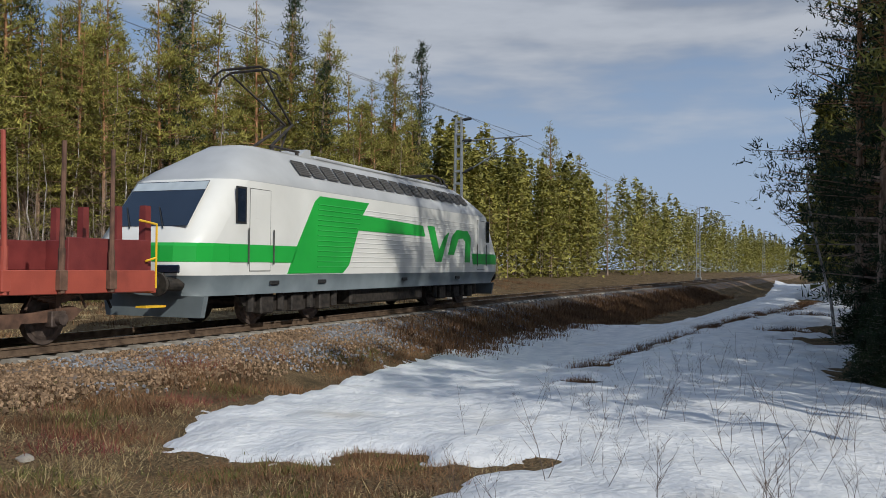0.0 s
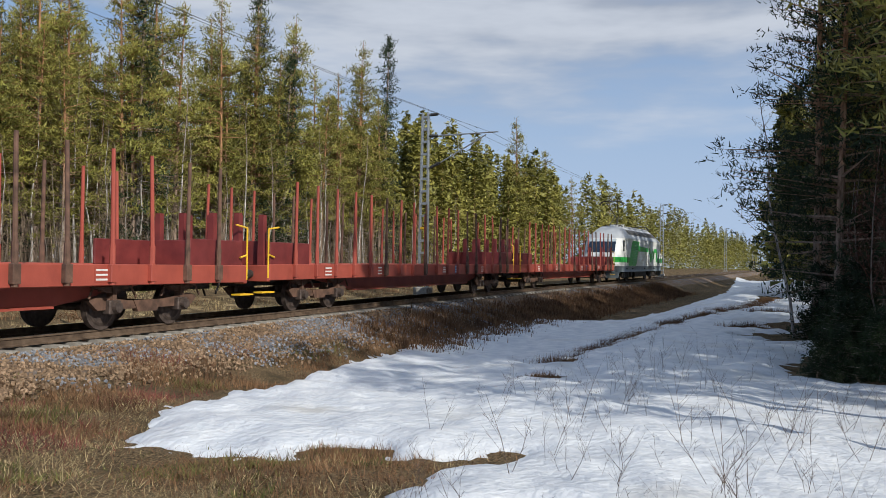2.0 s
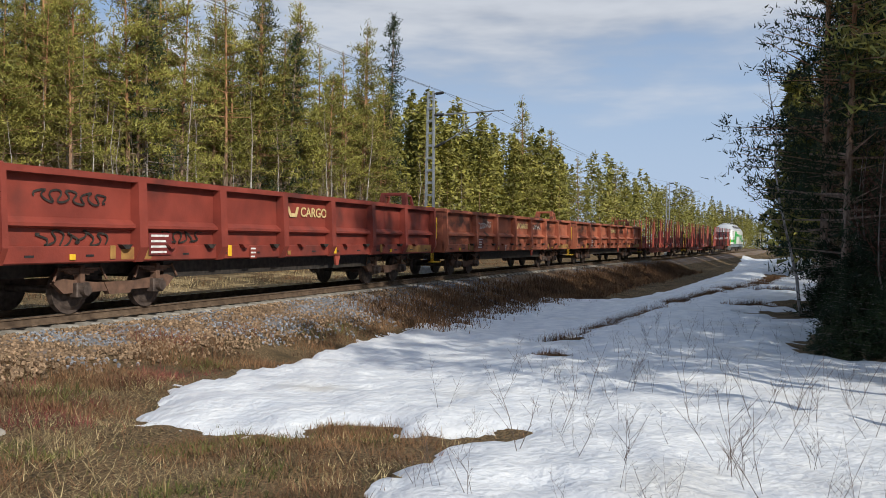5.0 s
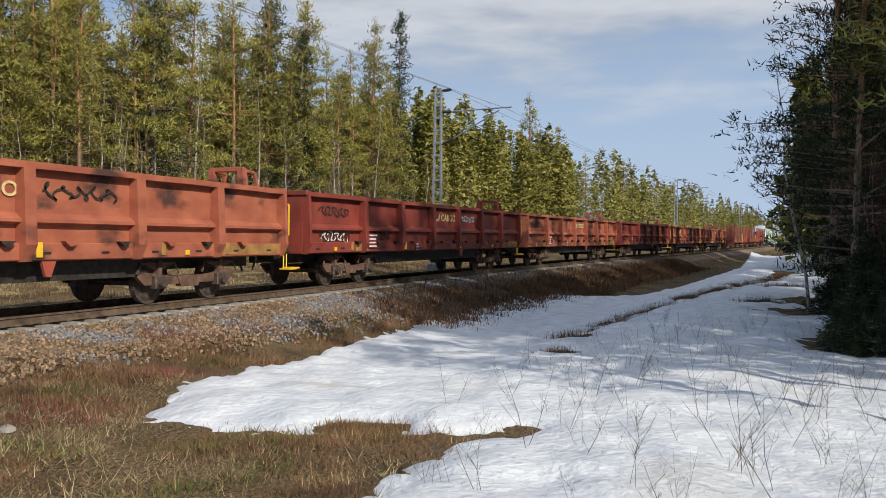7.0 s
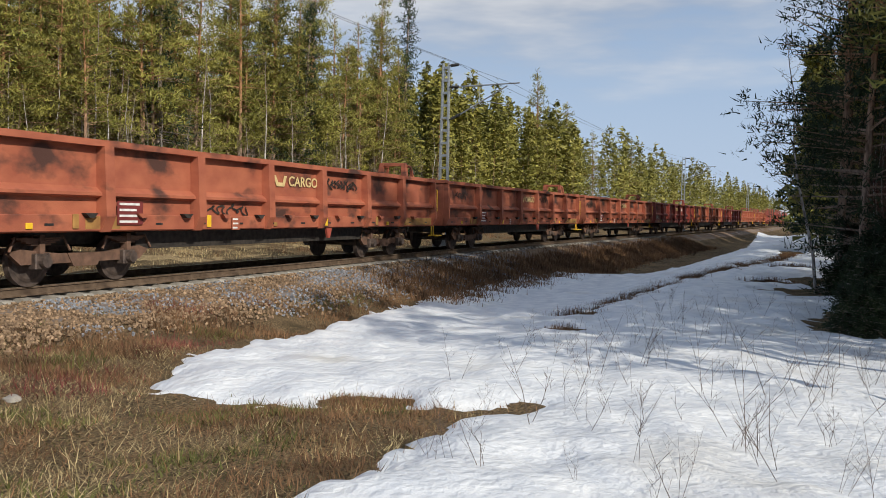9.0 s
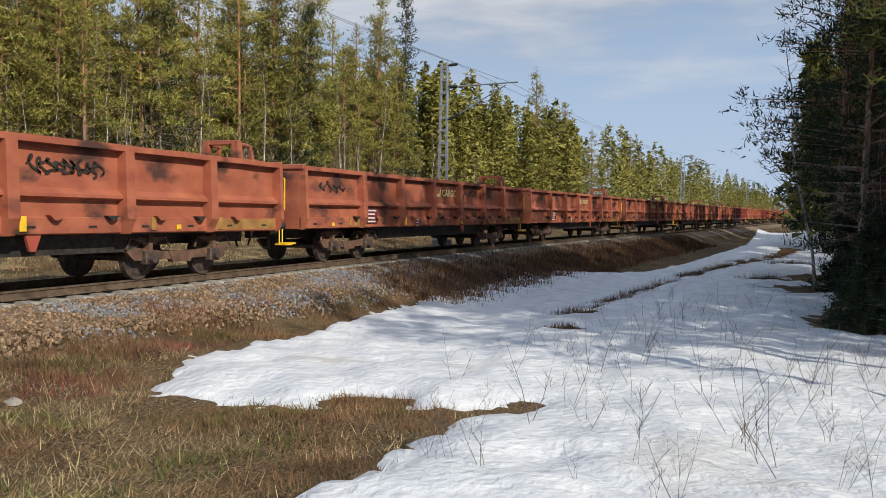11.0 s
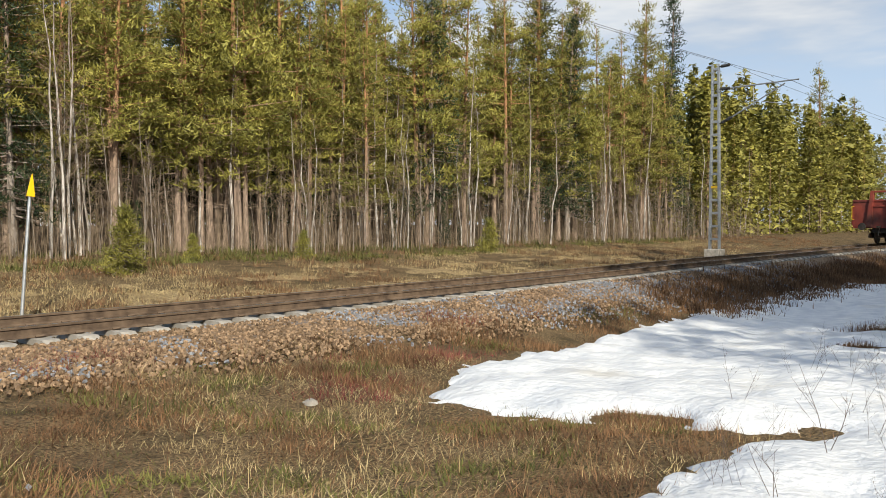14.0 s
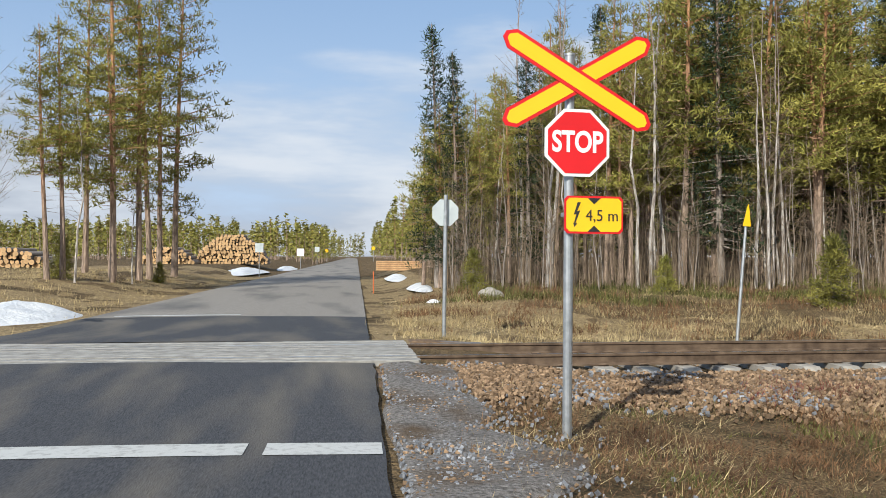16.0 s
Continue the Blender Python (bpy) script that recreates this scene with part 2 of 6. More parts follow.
M["bark_grey"] = bark_material("grey_bark", (0.17, 0.14, 0.12), (0.38, 0.33, 0.29), (0.2, 0.14, 0.11), (0.36, 0.27, 0.21), 3.0, 8.0)
M["needles"] = material("pine_needles", (0.125, 0.128, 0.026), (0.31, 0.275, 0.06), 0.6, scale=0.7, detail=3, island=0.4, per_object=0.22, spec=0.3)
# dark green of spruces; also paints shade into the southern pines and young spruces
M["needles_spruce_shaded"] = material("spruce_and_shaded_needles", (0.013, 0.026, 0.012), (0.042, 0.062, 0.022), 0.7, scale=0.7, detail=3, island=0.35, per_object=0.2, spec=0.25)
M["twig"] = material("bare_twig", (0.12, 0.088, 0.06), (0.29, 0.22, 0.155), 0.9, scale=6, island=0.3, per_object=0.2, spec=0.15)
M["twig_red"] = material("reddish_birch_twig", (0.09, 0.04, 0.03), (0.17, 0.08, 0.06), 0.9, scale=6, island=0.3, spec=0.15)
M["dry_grass"] = material("dry_grass_blade", (0.26, 0.19, 0.09), (0.5, 0.4, 0.22), 0.85, scale=1.2, island=0.35, spec=0.2)
M["heather"] = material("brown_heather", (0.07, 0.04, 0.024), (0.24, 0.135, 0.07), 0.9, scale=0.9, island=0.4, spec=0.15)
M["heather_red"] = material("red_heather", (0.1, 0.03, 0.026), (0.22, 0.07, 0.058), 0.9, scale=0.9, island=0.35, spec=0.15)
M["green_shrub"] = material("green_shrub_leaf", (0.045, 0.05, 0.016), (0.15, 0.145, 0.042), 0.8, scale=1.1, island=0.4, spec=0.2)
M["log_end"] = material("cut_log_end", (0.38, 0.22, 0.1), (0.62, 0.42, 0.22), 0.85, scale=4, per_object=0.2, island=0.25)
M["plank"] = material("sawn_plank", (0.42, 0.24, 0.12), (0.6, 0.38, 0.2), 0.8, scale=4, island=0.2)
M["orange"] = material("orange_marker", (0.7, 0.16, 0.04), (0.8, 0.2, 0.06), 0.6, scale=4)


def glass_material():
    m = material("dark_cab_glass", (0.01, 0.016, 0.03), (0.016, 0.024, 0.042), 0.06, scale=1.0)
    m.node_tree.nodes["Principled BSDF"].inputs["Coat Weight"].default_value = 0.6
    return m


M["glass"] = glass_material()


# ---- mesh helpers ----
def link(name, bm, mats, parent=None, label="", smooth_faces=False):
    me = bpy.data.meshes.new(name)
    bm.to_mesh(me)
    bm.free()
    for q in mats if isinstance(mats, (list, tuple)) else [mats]:
        me.materials.append(q)
    if smooth_faces:
        me.polygons.foreach_set("use_smooth", [True] * len(me.polygons))
    ob = new(name, me)
    ob.parent = parent
    if label:
        ob["label"] = label
    return ob


def part(name, bm, mats, parent, label="", smooth_faces=False):
    return link(name, bm, mats, parent, label, smooth_faces)


def from_lists(name, verts, faces, mats, parent=None, smooth_faces=False, indices=None):
    me = bpy.data.meshes.new(name)
    me.from_pydata(verts, [], faces)
    for q in mats if isinstance(mats, (list, tuple)) else [mats]:
        me.materials.append(q)
    if indices is not None:
        me.polygons.foreach_set("material_index", indices)
    if smooth_faces:
        me.polygons.foreach_set("use_smooth", [True] * len(me.polygons))
    ob = new(name, me)
    ob.parent = parent
    return ob


def thing(name, label, category, m=None, group="", kind=""):
    ob = new(name)
    ob.empty_display_size = 0.2
    if m is not None:
        ob.matrix_basis = m
    return tagged(ob, label, category, group, kind)


def box(bm, x0, x1, y0, y1, z0, z1, bevel=0.0, mat=0):
    vs = [bm.verts.new(p) for p in ((x0, y0, z0), (x1, y0, z0), (x1, y1, z0), (x0, y1, z0), (x0, y0, z1), (x1, y0, z1), (x1, y1, z1), (x0, y1, z1))]
    fs = [bm.faces.new([vs[i] for i in q]) for q in ((3, 2, 1, 0), (4, 5, 6, 7), (0, 1, 5, 4), (1, 2, 6, 5), (2, 3, 7, 6), (3, 0, 4, 7))]
    for f in fs:
        f.material_index = mat
    if bevel:
        es = list({e for f in fs for e in f.edges})
        bmesh.ops.bevel(bm, geom=es, offset=bevel, segments=1, affect="EDGES", profile=0.5)
    return bm


def prism(bm, outline, axis, a, b, mat=0):
    """An outline of (u, v) pairs pushed from a to b along an axis: along x the pairs are (y, z), along y (x, z), along z (x, y)."""
    def at(p, w):
        return {"x": (w, p[0], p[1]), "y": (p[0], w, p[1]), "z": (p[0], p[1], w)}[axis]
    lo, hi = [bm.verts.new(at(p, a)) for p in outline], [bm.verts.new(at(p, b)) for p in outline]
    n = len(outline)
    fs = [bm.faces.new(lo[::-1]), bm.faces.new(hi)]
    fs += [bm.faces.new((lo[i], lo[(i + 1) % n], hi[(i + 1) % n], hi[i])) for i in range(n)]
    for f in fs:
        f.material_index = mat
    bmesh.ops.recalc_face_normals(bm, faces=fs)
    return bm


def rod(bm, p, q, r0, r1=None, n=7, mat=0):
    """A tapered round bar from p to q."""
    p, q = Vector(p), Vector(q)
    r1 = r0 if r1 is None else r1
    w = (q - p).normalized()
    a = w.orthogonal().normalized()
    b = w.cross(a)
    rings = [[bm.verts.new(c + (a * math.cos(k * math.tau / n) + b * math.sin(k * math.tau / n)) * r) for k in range(n)] for c, r in ((p, r0), (q, r1))]
    fs = [bm.faces.new((rings[0][k], rings[0][(k + 1) % n], rings[1][(k + 1) % n], rings[1][k])) for k in range(n)]
    fs += [bm.faces.new(rings[0][::-1]), bm.faces.new(rings[1])]
    for f in fs:
        f.material_index = mat
    return bm


def tube(bm, pts, radii, n=7):
    """One unbroken round tube through the points."""
    pts = [Vector(p) for p in pts]
    w = (pts[-1] - pts[0]).normalized()
    a = w.orthogonal().normalized()
    b = w.cross(a)
    rings = [[bm.verts.new(p + (a * math.cos(k * math.tau / n) + b * math.sin(k * math.tau / n)) * r) for k in range(n)] for p, r in zip(pts, radii)]
    for r0, r1 in zip(rings, rings[1:]):
        for k in range(n):
            bm.faces.new((r0[k], r0[(k + 1) % n], r1[(k + 1) % n], r1[k]))
    bm.faces.new(rings[0][::-1])
    bm.faces.new(rings[-1])
    return bm


def poly(bm, pts, mat=0):
    f = bm.faces.new([bm.verts.new(p) for p in pts])
    f.material_index = mat
    return f


def letters(text, size, parent, m, mat, name="lettering", squeeze=1.0, weight=0.02):
    """Words in the built-in font, as a thin mesh."""
    cu = bpy.data.curves.new(name, "FONT")
    cu.body, cu.size, cu.extrude, cu.align_x, cu.align_y = text, size, 0.002, "CENTER", "CENTER"
    cu.offset = weight * size
    tmp = bpy.data.objects.new(name, cu)
    scene.collection.objects.link(tmp)
    dg = bpy.context.evaluated_depsgraph_get()
    me = bpy.data.meshes.new_from_object(tmp.evaluated_get(dg))
    bpy.data.objects.remove(tmp)
    me.transform(Matrix.Diagonal((squeeze, 1, 1, 1)))
    me.materials.clear()
    me.materials.append(mat)
    ob = new(name, me)
    ob.parent = parent
    ob.matrix_basis = m
    return ob


# ---- the lie of the land ----
def lerp_tab(x, tab):
    """Straight steps between the (place, value) pairs of a short table."""
    if x <= tab[0][0]:
        return tab[0][1]
    for (a, va), (b, vb) in zip(tab, tab[1:]):
        if x <= b:
            return va + (vb - va) * (x - a) / (b - a)
    return tab[-1][1]


def smooth(a, b, x):
    u = min(1.0, max(0.0, (x - a) / (b - a)))
    return u * u * (3 - 2 * u)


def track_y(x):
    """The line bends gently to the south between 20 and 60 m."""
    if x < 20:
        return 0.0
    if x < 60:
        return -0.07 / 80 * (x - 20) ** 2
    return -1.4 - 0.07 * (x - 60)


def track_z(x):
    return 0.0055 * min(max(x - 15, 0.0), 190)


def road_z(y):
    return -0.15 + 0.13 * (1 - smooth(1.2, 5.5, abs(y)))


def road_x(y):
    """The road's eastern edge."""
    return 0.36 + 0.03 * (y + 5.8)


TOE = ((-3, -0.28), (2, -0.32), (6, -0.48), (10, -0.62), (15, -0.86), (25, -1.15), (60, -1.25))
PLATEAU = ((-3, -0.22), (3, -0.27), (8, -0.52), (15, -0.75), (30, -0.8), (60, -0.7))
NORTH = ((1.75, -0.27), (3.0, -0.5), (6, -0.42), (12, 0.05), (22, 0.45), (60, 0.6))


def ground(x, y):
    s = y - track_y(x)
    up = track_z(x)
    if s > 1.75:
        z = lerp_tab(s, NORTH)
    elif s > -1.75:
        z = -0.27
    else:
        toe, flat = lerp_tab(x, TOE), lerp_tab(x, PLATEAU)
        d = -s
        if d < 4.6:
            u = (d - 1.75) / 2.85
            z = -0.27 + (toe + 0.27) * (u * 0.75 + 0.25 * u * u)
        else:
            z = toe - 0.1 * smooth(4.6, 6.5, d) + (flat - toe + 0.1) * smooth(7.0, 11.5, d)
    z += up
    east = road_x(y)
    near = smooth(4.0, 0.6, x - east) * smooth(-13.0, -8.0, x - east)
    return z + (road_z(y) - 0.05 - z) * near


def steps(*runs):
    """Grid lines from (start, end, step) runs."""
    out = []
    for a, b, d in runs:
        n = max(1, round((b - a) / d))
        out += [a + (b - a) * i / n for i in range(n)]
    return out + [runs[-1][1]]


def sheet(name, xs, ys, height, mats, keep=None, picker=None):
    index, verts = {}, []
    for i, x in enumerate(xs):
        for j, y in enumerate(ys):
            index[i, j] = len(verts)
            verts.append((x, y, height(x, y)))
    faces, idx = [], []
    for i in range(len(xs) - 1):
        for j in range(len(ys) - 1):
            cx, cy = (xs[i] + xs[i + 1]) / 2, (ys[j] + ys[j + 1]) / 2
            if keep is None or keep(cx, cy):
                faces.append((index[i, j], index[i + 1, j], index[i + 1, j + 1], index[i, j + 1]))
                idx.append(picker(cx, cy) if picker else 0)
    return from_lists(name, verts, faces, mats, None, True, idx)


def n2(x, y, s, o=0.0):
    return noise.noise((x * s + o, y * s - o, o * 1.7))


def rough_ground(x, y):
    s = abs(y - track_y(x))
    k = smooth(1.7, 4.5, s) * smooth(0.4, 2.5, x - road_x(y)) if x > -3 else smooth(-8, -11, x - road_x(y))
    return ground(x, y) + k * (0.07 * n2(x, y, 0.9) + 0.035 * n2(x, y, 2.7, 5.0))


def straw_here(x, y):
    """1 where last year's straw covers the ground: along the road's verges and by the track near the crossing."""
    e, mix = x - road_x(y), n2(x, y, 0.35, 33.0) + 0.6 * n2(x, y, 1.3, 37.0)
    if 1.5 < y < 60 and (0 < e < 3.2 + 0.4 * (16 - min(y, 16)) or -20 < e < -6.8):
        return 1 if mix > -0.28 else 0
    if 1.5 < y < 9 and 0 < x < 40:
        return 1 if mix > 0.05 else 0
    return 0


ground_sheet = sheet("ground", steps((-3000, -200, 700), (-200, -30, 17), (-30, -10, 1.5), (-10, 28, 0.25), (28, 80, 1.0), (80, 300, 8), (300, 3000, 450)),
                     steps((-3000, -200, 700), (-200, -40, 20), (-40, -18, 2), (-18, 8, 0.25), (8, 30, 0.8), (30, 90, 4), (90, 400, 31), (400, 3000, 520)),
                     rough_ground, [M["heath"], M["straw_ground"]], picker=straw_here)
tagged(ground_sheet, "brown heath ground with dry grass and moss", "ground", kind="structure")


# the snow lies in the hollow beside the embankment
SNOW_NORTH = ((7.9, -6.9), (9.5, -6.0), (11.1, -5.3), (13.6, -5.3), (17.7, -4.6), (20.5, -4.45), (25.7, -4.05), (32, -4.0), (38.2, -4.5), (41, -7.0), (47.5, -8.6), (61, -9.3), (96, -11.3), (150, -15.5))
STRIP = ((21.5, -8.9), (28, -9.5), (34, -10.3), (42, -11.8), (51, -13.8), (61, -14.6))


def snow_margin(x, y):
    """Metres inside the edge of the snow."""
    a = min(x - 8.0 - 0.25 * max(0.0, -y - 9.0), lerp_tab(x, SNOW_NORTH) - y)
    b = min(-10.68 - y, x - 4.2)
    m = max(a, b)
    m += 0.26 * n2(x, y, 1.1, 3.0) + 0.26 * n2(x, y, 3.4, 7.0) + 0.16 * n2(x, y, 8.0, 13.0)
    hole = 1.0 - math.hypot((x - 8.45) / 0.42, (y + 9.4) / 0.5)
    m = min(m, -0.7 * hole + 0.3 * n2(x, y, 3.0, 19.0) + 0.15 * n2(x, y, 8.0, 23.0))
    for px, py, r in ((17.5, -9.4, 0.45), (8.6, -11.05, 0.13), (9.0, -11.05, 0.12), (29.6, -15.0, 1.8), (20.5, -16.6, 2.6), (35, -16.2, 2.5), (33.3, -13.3, 0.8), (44, -14, 1.0)):
        m = min(m, 0.8 * (math.hypot(x - px, y - py) - r * (1 + 0.5 * n2(x, y, 1.7, px))))
    if 20 < x < 75:
        off = abs(y - lerp_tab(x, STRIP))
        m = min(m, off - 0.28 - 0.95 * n2(x, y, 0.45, 11.0) - 0.6 * n2(x, y, 1.6, 17.0) - 0.25 * n2(x, y, 4.0, 29.0))
    return m


def snow_top(x, y):
    m = snow_margin(x, y)
    thick = -0.25 if m < -0.6 else (m * 0.4 if m < 0 else 0.13 * (1 - math.exp(-m * 2.2)))
    ripple = 0.05 * n2(x * 0.35 + y * 0.5, y - 0.4 * x, 1.6, 2.0) + 0.022 * n2(x * 0.6 + y * 0.6, y * 1.2 - 0.7 * x, 3.6, 4.0) + 0.012 * n2(x, y, 6.5, 9.0)
    return rough_ground(x, y) * 1.0 + thick + (ripple + 0.03 if m > 0.15 else 0.0) - 0.02


snow_sheet = sheet("snow", steps((4.0, 30, 0.14), (30, 60, 0.5), (60, 150, 2.5)), steps((-40, -20, 1.5), (-20, -14, 0.35), (-14, -3.6, 0.14)), snow_top, M["snow"],
                   keep=lambda x, y: snow_margin(x, y) > -0.5)
tagged(snow_sheet, "old granular spring snow lying in the trackside hollow", "snow", kind="structure")

# ---- track ----
ballast_sheet = sheet("ballast", steps((-60, 1, 4), (1, 45, 0.3), (45, 120, 1.5), (120, 420, 10)), [k * 0.22 for k in range(-21, 22)],
                      lambda x, s: 0.0, M["ballast"])


def shape_ballast():
    for v in ballast_sheet.data.vertices:
        x, s = v.co.x, v.co.y
        y = track_y(x) + s
        edge = smooth(2.7, 4.5, abs(s)) if s < 0 else smooth(2.2, 3.3, s)
        z = ground(x, y) + 0.035 + 0.03 * n2(x, y, 3.0, 1.0) - 0.3 * edge * (0.5 + 0.5 * abs(n2(x, y, 1.0, 9.0)) * 2)
        if abs(s) < 1.5:
            z = track_z(x) - 0.285 + 0.02 * n2(x, y, 4.0)
        if road_x(y) - 8 < x < road_x(y) + 0.5:
            z = road_z(y) - 0.3
        v.co = (x, y, z)


shape_ballast()
tagged(ballast_sheet, "crushed stone railway ballast, brown and grey", "ballast", kind="structure")
SIDE, TOP = M["rail_side"], M["rail_top"]


def rail(offset):
    outline = ((-0.07, -0.172), (0.07, -0.172), (0.07, -0.155), (0.012, -0.13), (0.012, -0.045), (0.036, -0.035), (0.036, -0.004), (0.03, 0.0), (-0.03, 0.0), (-0.036, -0.004), (-0.036, -0.035), (-0.012, -0.045), (-0.012, -0.13), (-0.07, -0.155))
    xs = steps((-80, 20, 10), (20, 80, 2), (80, 420, 20))
    verts, faces, idx, n = [], [], [], len(outline)
    for x in xs:
        for dy, dz in outline:
            verts.append((x, track_y(x) + offset + dy, track_z(x) + dz))
    for i in range(len(xs) - 1):
        for k in range(n):
            faces.append((i * n + k, i * n + (k + 1) % n, (i + 1) * n + (k + 1) % n, (i + 1) * n + k))
            idx.append(1 if k == 7 else 0)
    return tagged(from_lists("rail", verts, faces, [SIDE, TOP], None, False, idx), "rusty steel rail with a polished running surface", "rail", "rails", "structure")


for off in (-0.795, 0.795):
    rail(off)


def build_sleepers():
    bm = bmesh.new()
    prism(bm, ((-1.26, -0.36), (1.26, -0.36), (1.3, -0.235), (1.2, -0.178), (-1.2, -0.178), (-1.3, -0.235)), "x", -0.13, 0.13)
    first = link("sleeper", bm, M["concrete"])
    tagged(first, "pale grey concrete sleeper bedded in ballast", "sleeper", "sleepers")
    for s in (-1, 1):
        for d in (-0.1, 0.1):
            bm = bmesh.new()
            rod(bm, (-0.07, s * 0.795 + d, -0.15), (0.07, s * 0.795 + d, -0.145), 0.018, 0.018, 5)
            part("rail_clip", bm, M["rail_side"], first, "rusty spring rail clip")
    first.matrix_basis = pose(2.0 - 0.61, 0, 0)
    for k in range(0, 130):
        x = 2.0 + 0.61 * k
        copy_thing(first, pose(x, track_y(x), track_z(x) - 0.012 * random.random(), 0, 0, math.degrees(math.atan2(track_y(x + 1) - track_y(x), 1))))


build_sleepers()


def bushy_stone(r):
    """A squarish broken stone as vertices and faces."""
    c = [(sx * random.uniform(0.5, 1), sy * random.uniform(0.5, 1), sz * random.uniform(0.45, 0.9)) for sx in (-1, 1) for sy in (-1, 1) for sz in (-1, 1)]
    m = Euler((random.uniform(0, 6), random.uniform(0, 6), random.uniform(0, 6))).to_matrix()
    return [m @ Vector((a * r, b * r * 0.8, d * r * 0.7)) for a, b, d in c]


CUBE_FACES = ((0, 1, 3, 2), (4, 6, 7, 5), (0, 4, 5, 1), (2, 3, 7, 6), (0, 2, 6, 4), (1, 5, 7, 3))


def scatter_stones():
    rnd = random.Random(4)
    verts, faces, idx = [], [], []
    for k in range(25000):
        x = 1.5 + 34 * rnd.random() ** 1.3
        s = -rnd.uniform(1.28, 4.4) if rnd.random() < 0.88 else rnd.uniform(-1.28, 0.7)
        if rnd.random() < smooth(3.2, 4.4, -s):
            continue
        y = track_y(x) + s
        z = (track_z(x) - 0.27) if abs(s) < 1.29 else ground(x, y) + 0.045
        base = len(verts)
        r = rnd.uniform(0.016, 0.04)
        for v in bushy_stone(r):
            verts.append((x + v.x, y + v.y, z + v.z))
        faces += [tuple(base + i for i in f) for f in CUBE_FACES]
        grey = n2(x, y, 0.8, 21.0) + rnd.uniform(-0.5, 0.5) > 0.5 - 0.4 * smooth(10, 19, x)
        idx += [1 if grey else 0] * 6
    ob = from_lists("ballast_stones", verts, faces, [M["stone_brown"], M["stone_grey"]], None, False, idx)
    tagged(ob, "loose broken ballast stones in brown and blue grey", "stones", kind="stuff")


scatter_stones()


def scatter_gravel():
    rnd = random.Random(6)
    verts, faces, idx = [], [], []
    for k in range(5200):
        y = rnd.uniform(-11.5, -1.5)
        x = road_x(y) + 0.08 + abs(rnd.gauss(0, 0.75))
        z = ground(x, y) + 0.035
        base = len(verts)
        for v in bushy_stone(rnd.uniform(0.008, 0.024)):
            verts.append((x + v.x, y + v.y, z + v.z))
        faces += [tuple(base + i for i in f) for f in CUBE_FACES]
        idx += [1 if rnd.random() < 0.6 else 0] * 6
    ob = from_lists("loose_gravel", verts, faces, [M["stone_brown"], M["stone_grey"]], None, False, idx)
    tagged(ob, "loose grey crushed gravel at the road's edge", "gravel", kind="stuff")


scatter_gravel()

# ---- road and crossing ----
def build_road():
    xs = [-6.9 + k * 0.69 for k in range(11)]
    ys = steps((-60, -16, 4), (-16, -1.35, 0.4))
    for name, rows, top, words in (("road", ys, M["asphalt"], "worn dark asphalt road with sandy wheel tracks"), ("road", steps((1.35, 9.2, 0.4)), M["asphalt"], "dark newer asphalt beyond the crossing"), ("road", steps((9.2, 14, 0.4), (14, 60, 3), (60, 700, 32)), M["asphalt_old"], "old pale brownish asphalt road running to the horizon")):
        verts, faces, n = [], [], len(xs)
        for y in rows:
            for x in xs:
                jag = 0.04 * n2(x, y, 2.0) if x > -0.1 else 0.0
                verts.append((x + road_x(y) + jag, y, road_z(y) + 0.0 + 0.012 * (1 - ((x + 3.45) / 3.45) ** 2) * 3 + 0.004 * max(0, y - 60) * 0.2))
        for i in range(len(rows) - 1):
            for k in range(n - 1):
                faces.append((i * n + k, i * n + k + 1, (i + 1) * n + k + 1, (i + 1) * n + k))
        tagged(from_lists(name, verts, faces, top, None, True), words, "road", kind="structure")
    for y, x0, x1, w in ((-6.0, -4.9, -3.55, 0.42), (-6.0, -3.35, -1.1, 0.42), (-6.0, -0.95, -0.02, 0.42), (9.6, -6.3, -3.2, 0.32)):
        verts, faces = [], []
        nx = 14
        for j in range(5):
            yy = y - w / 2 + w * j / 4
            for i in range(nx + 1):
                lx = x0 + (x1 - x0) * i / nx
                verts.append((lx + road_x(yy), yy, road_z(yy) + 0.036 * (1 - ((lx + 3.45) / 3.45) ** 2) + 0.006))
        for j in range(4):
            for i in range(nx):
                a = j * (nx + 1) + i
                faces.append((a, a + 1, a + nx + 2, a + nx + 1))
        tagged(from_lists("stop_line", verts, faces, M["road_paint"], None, True), "worn white stop line painted on asphalt", "road marking", "stop lines", "structure")


build_road()


def build_deck():
    deck = thing("crossing_deck", "weathered grey timber level crossing deck between the rails", "crossing deck", kind="structure")
    rnd = random.Random(2)
    for y0, y1, n in ((-1.42, -0.86, 3), (-0.7, 0.7, 6), (0.86, 1.42, 3)):
        for k in range(n):
            a, b = y0 + (y1 - y0) * k / n, y0 + (y1 - y0) * (k + 1) / n
            bm = bmesh.new()
            h = rnd.uniform(-0.008, 0.006)
            box(bm, -7.4, 1.15 - rnd.uniform(0, 0.04), a + 0.006, b - 0.006, -0.16, 0.004 + h, 0.008)
            part("board", bm, M["deck_wood"], deck)


build_deck()


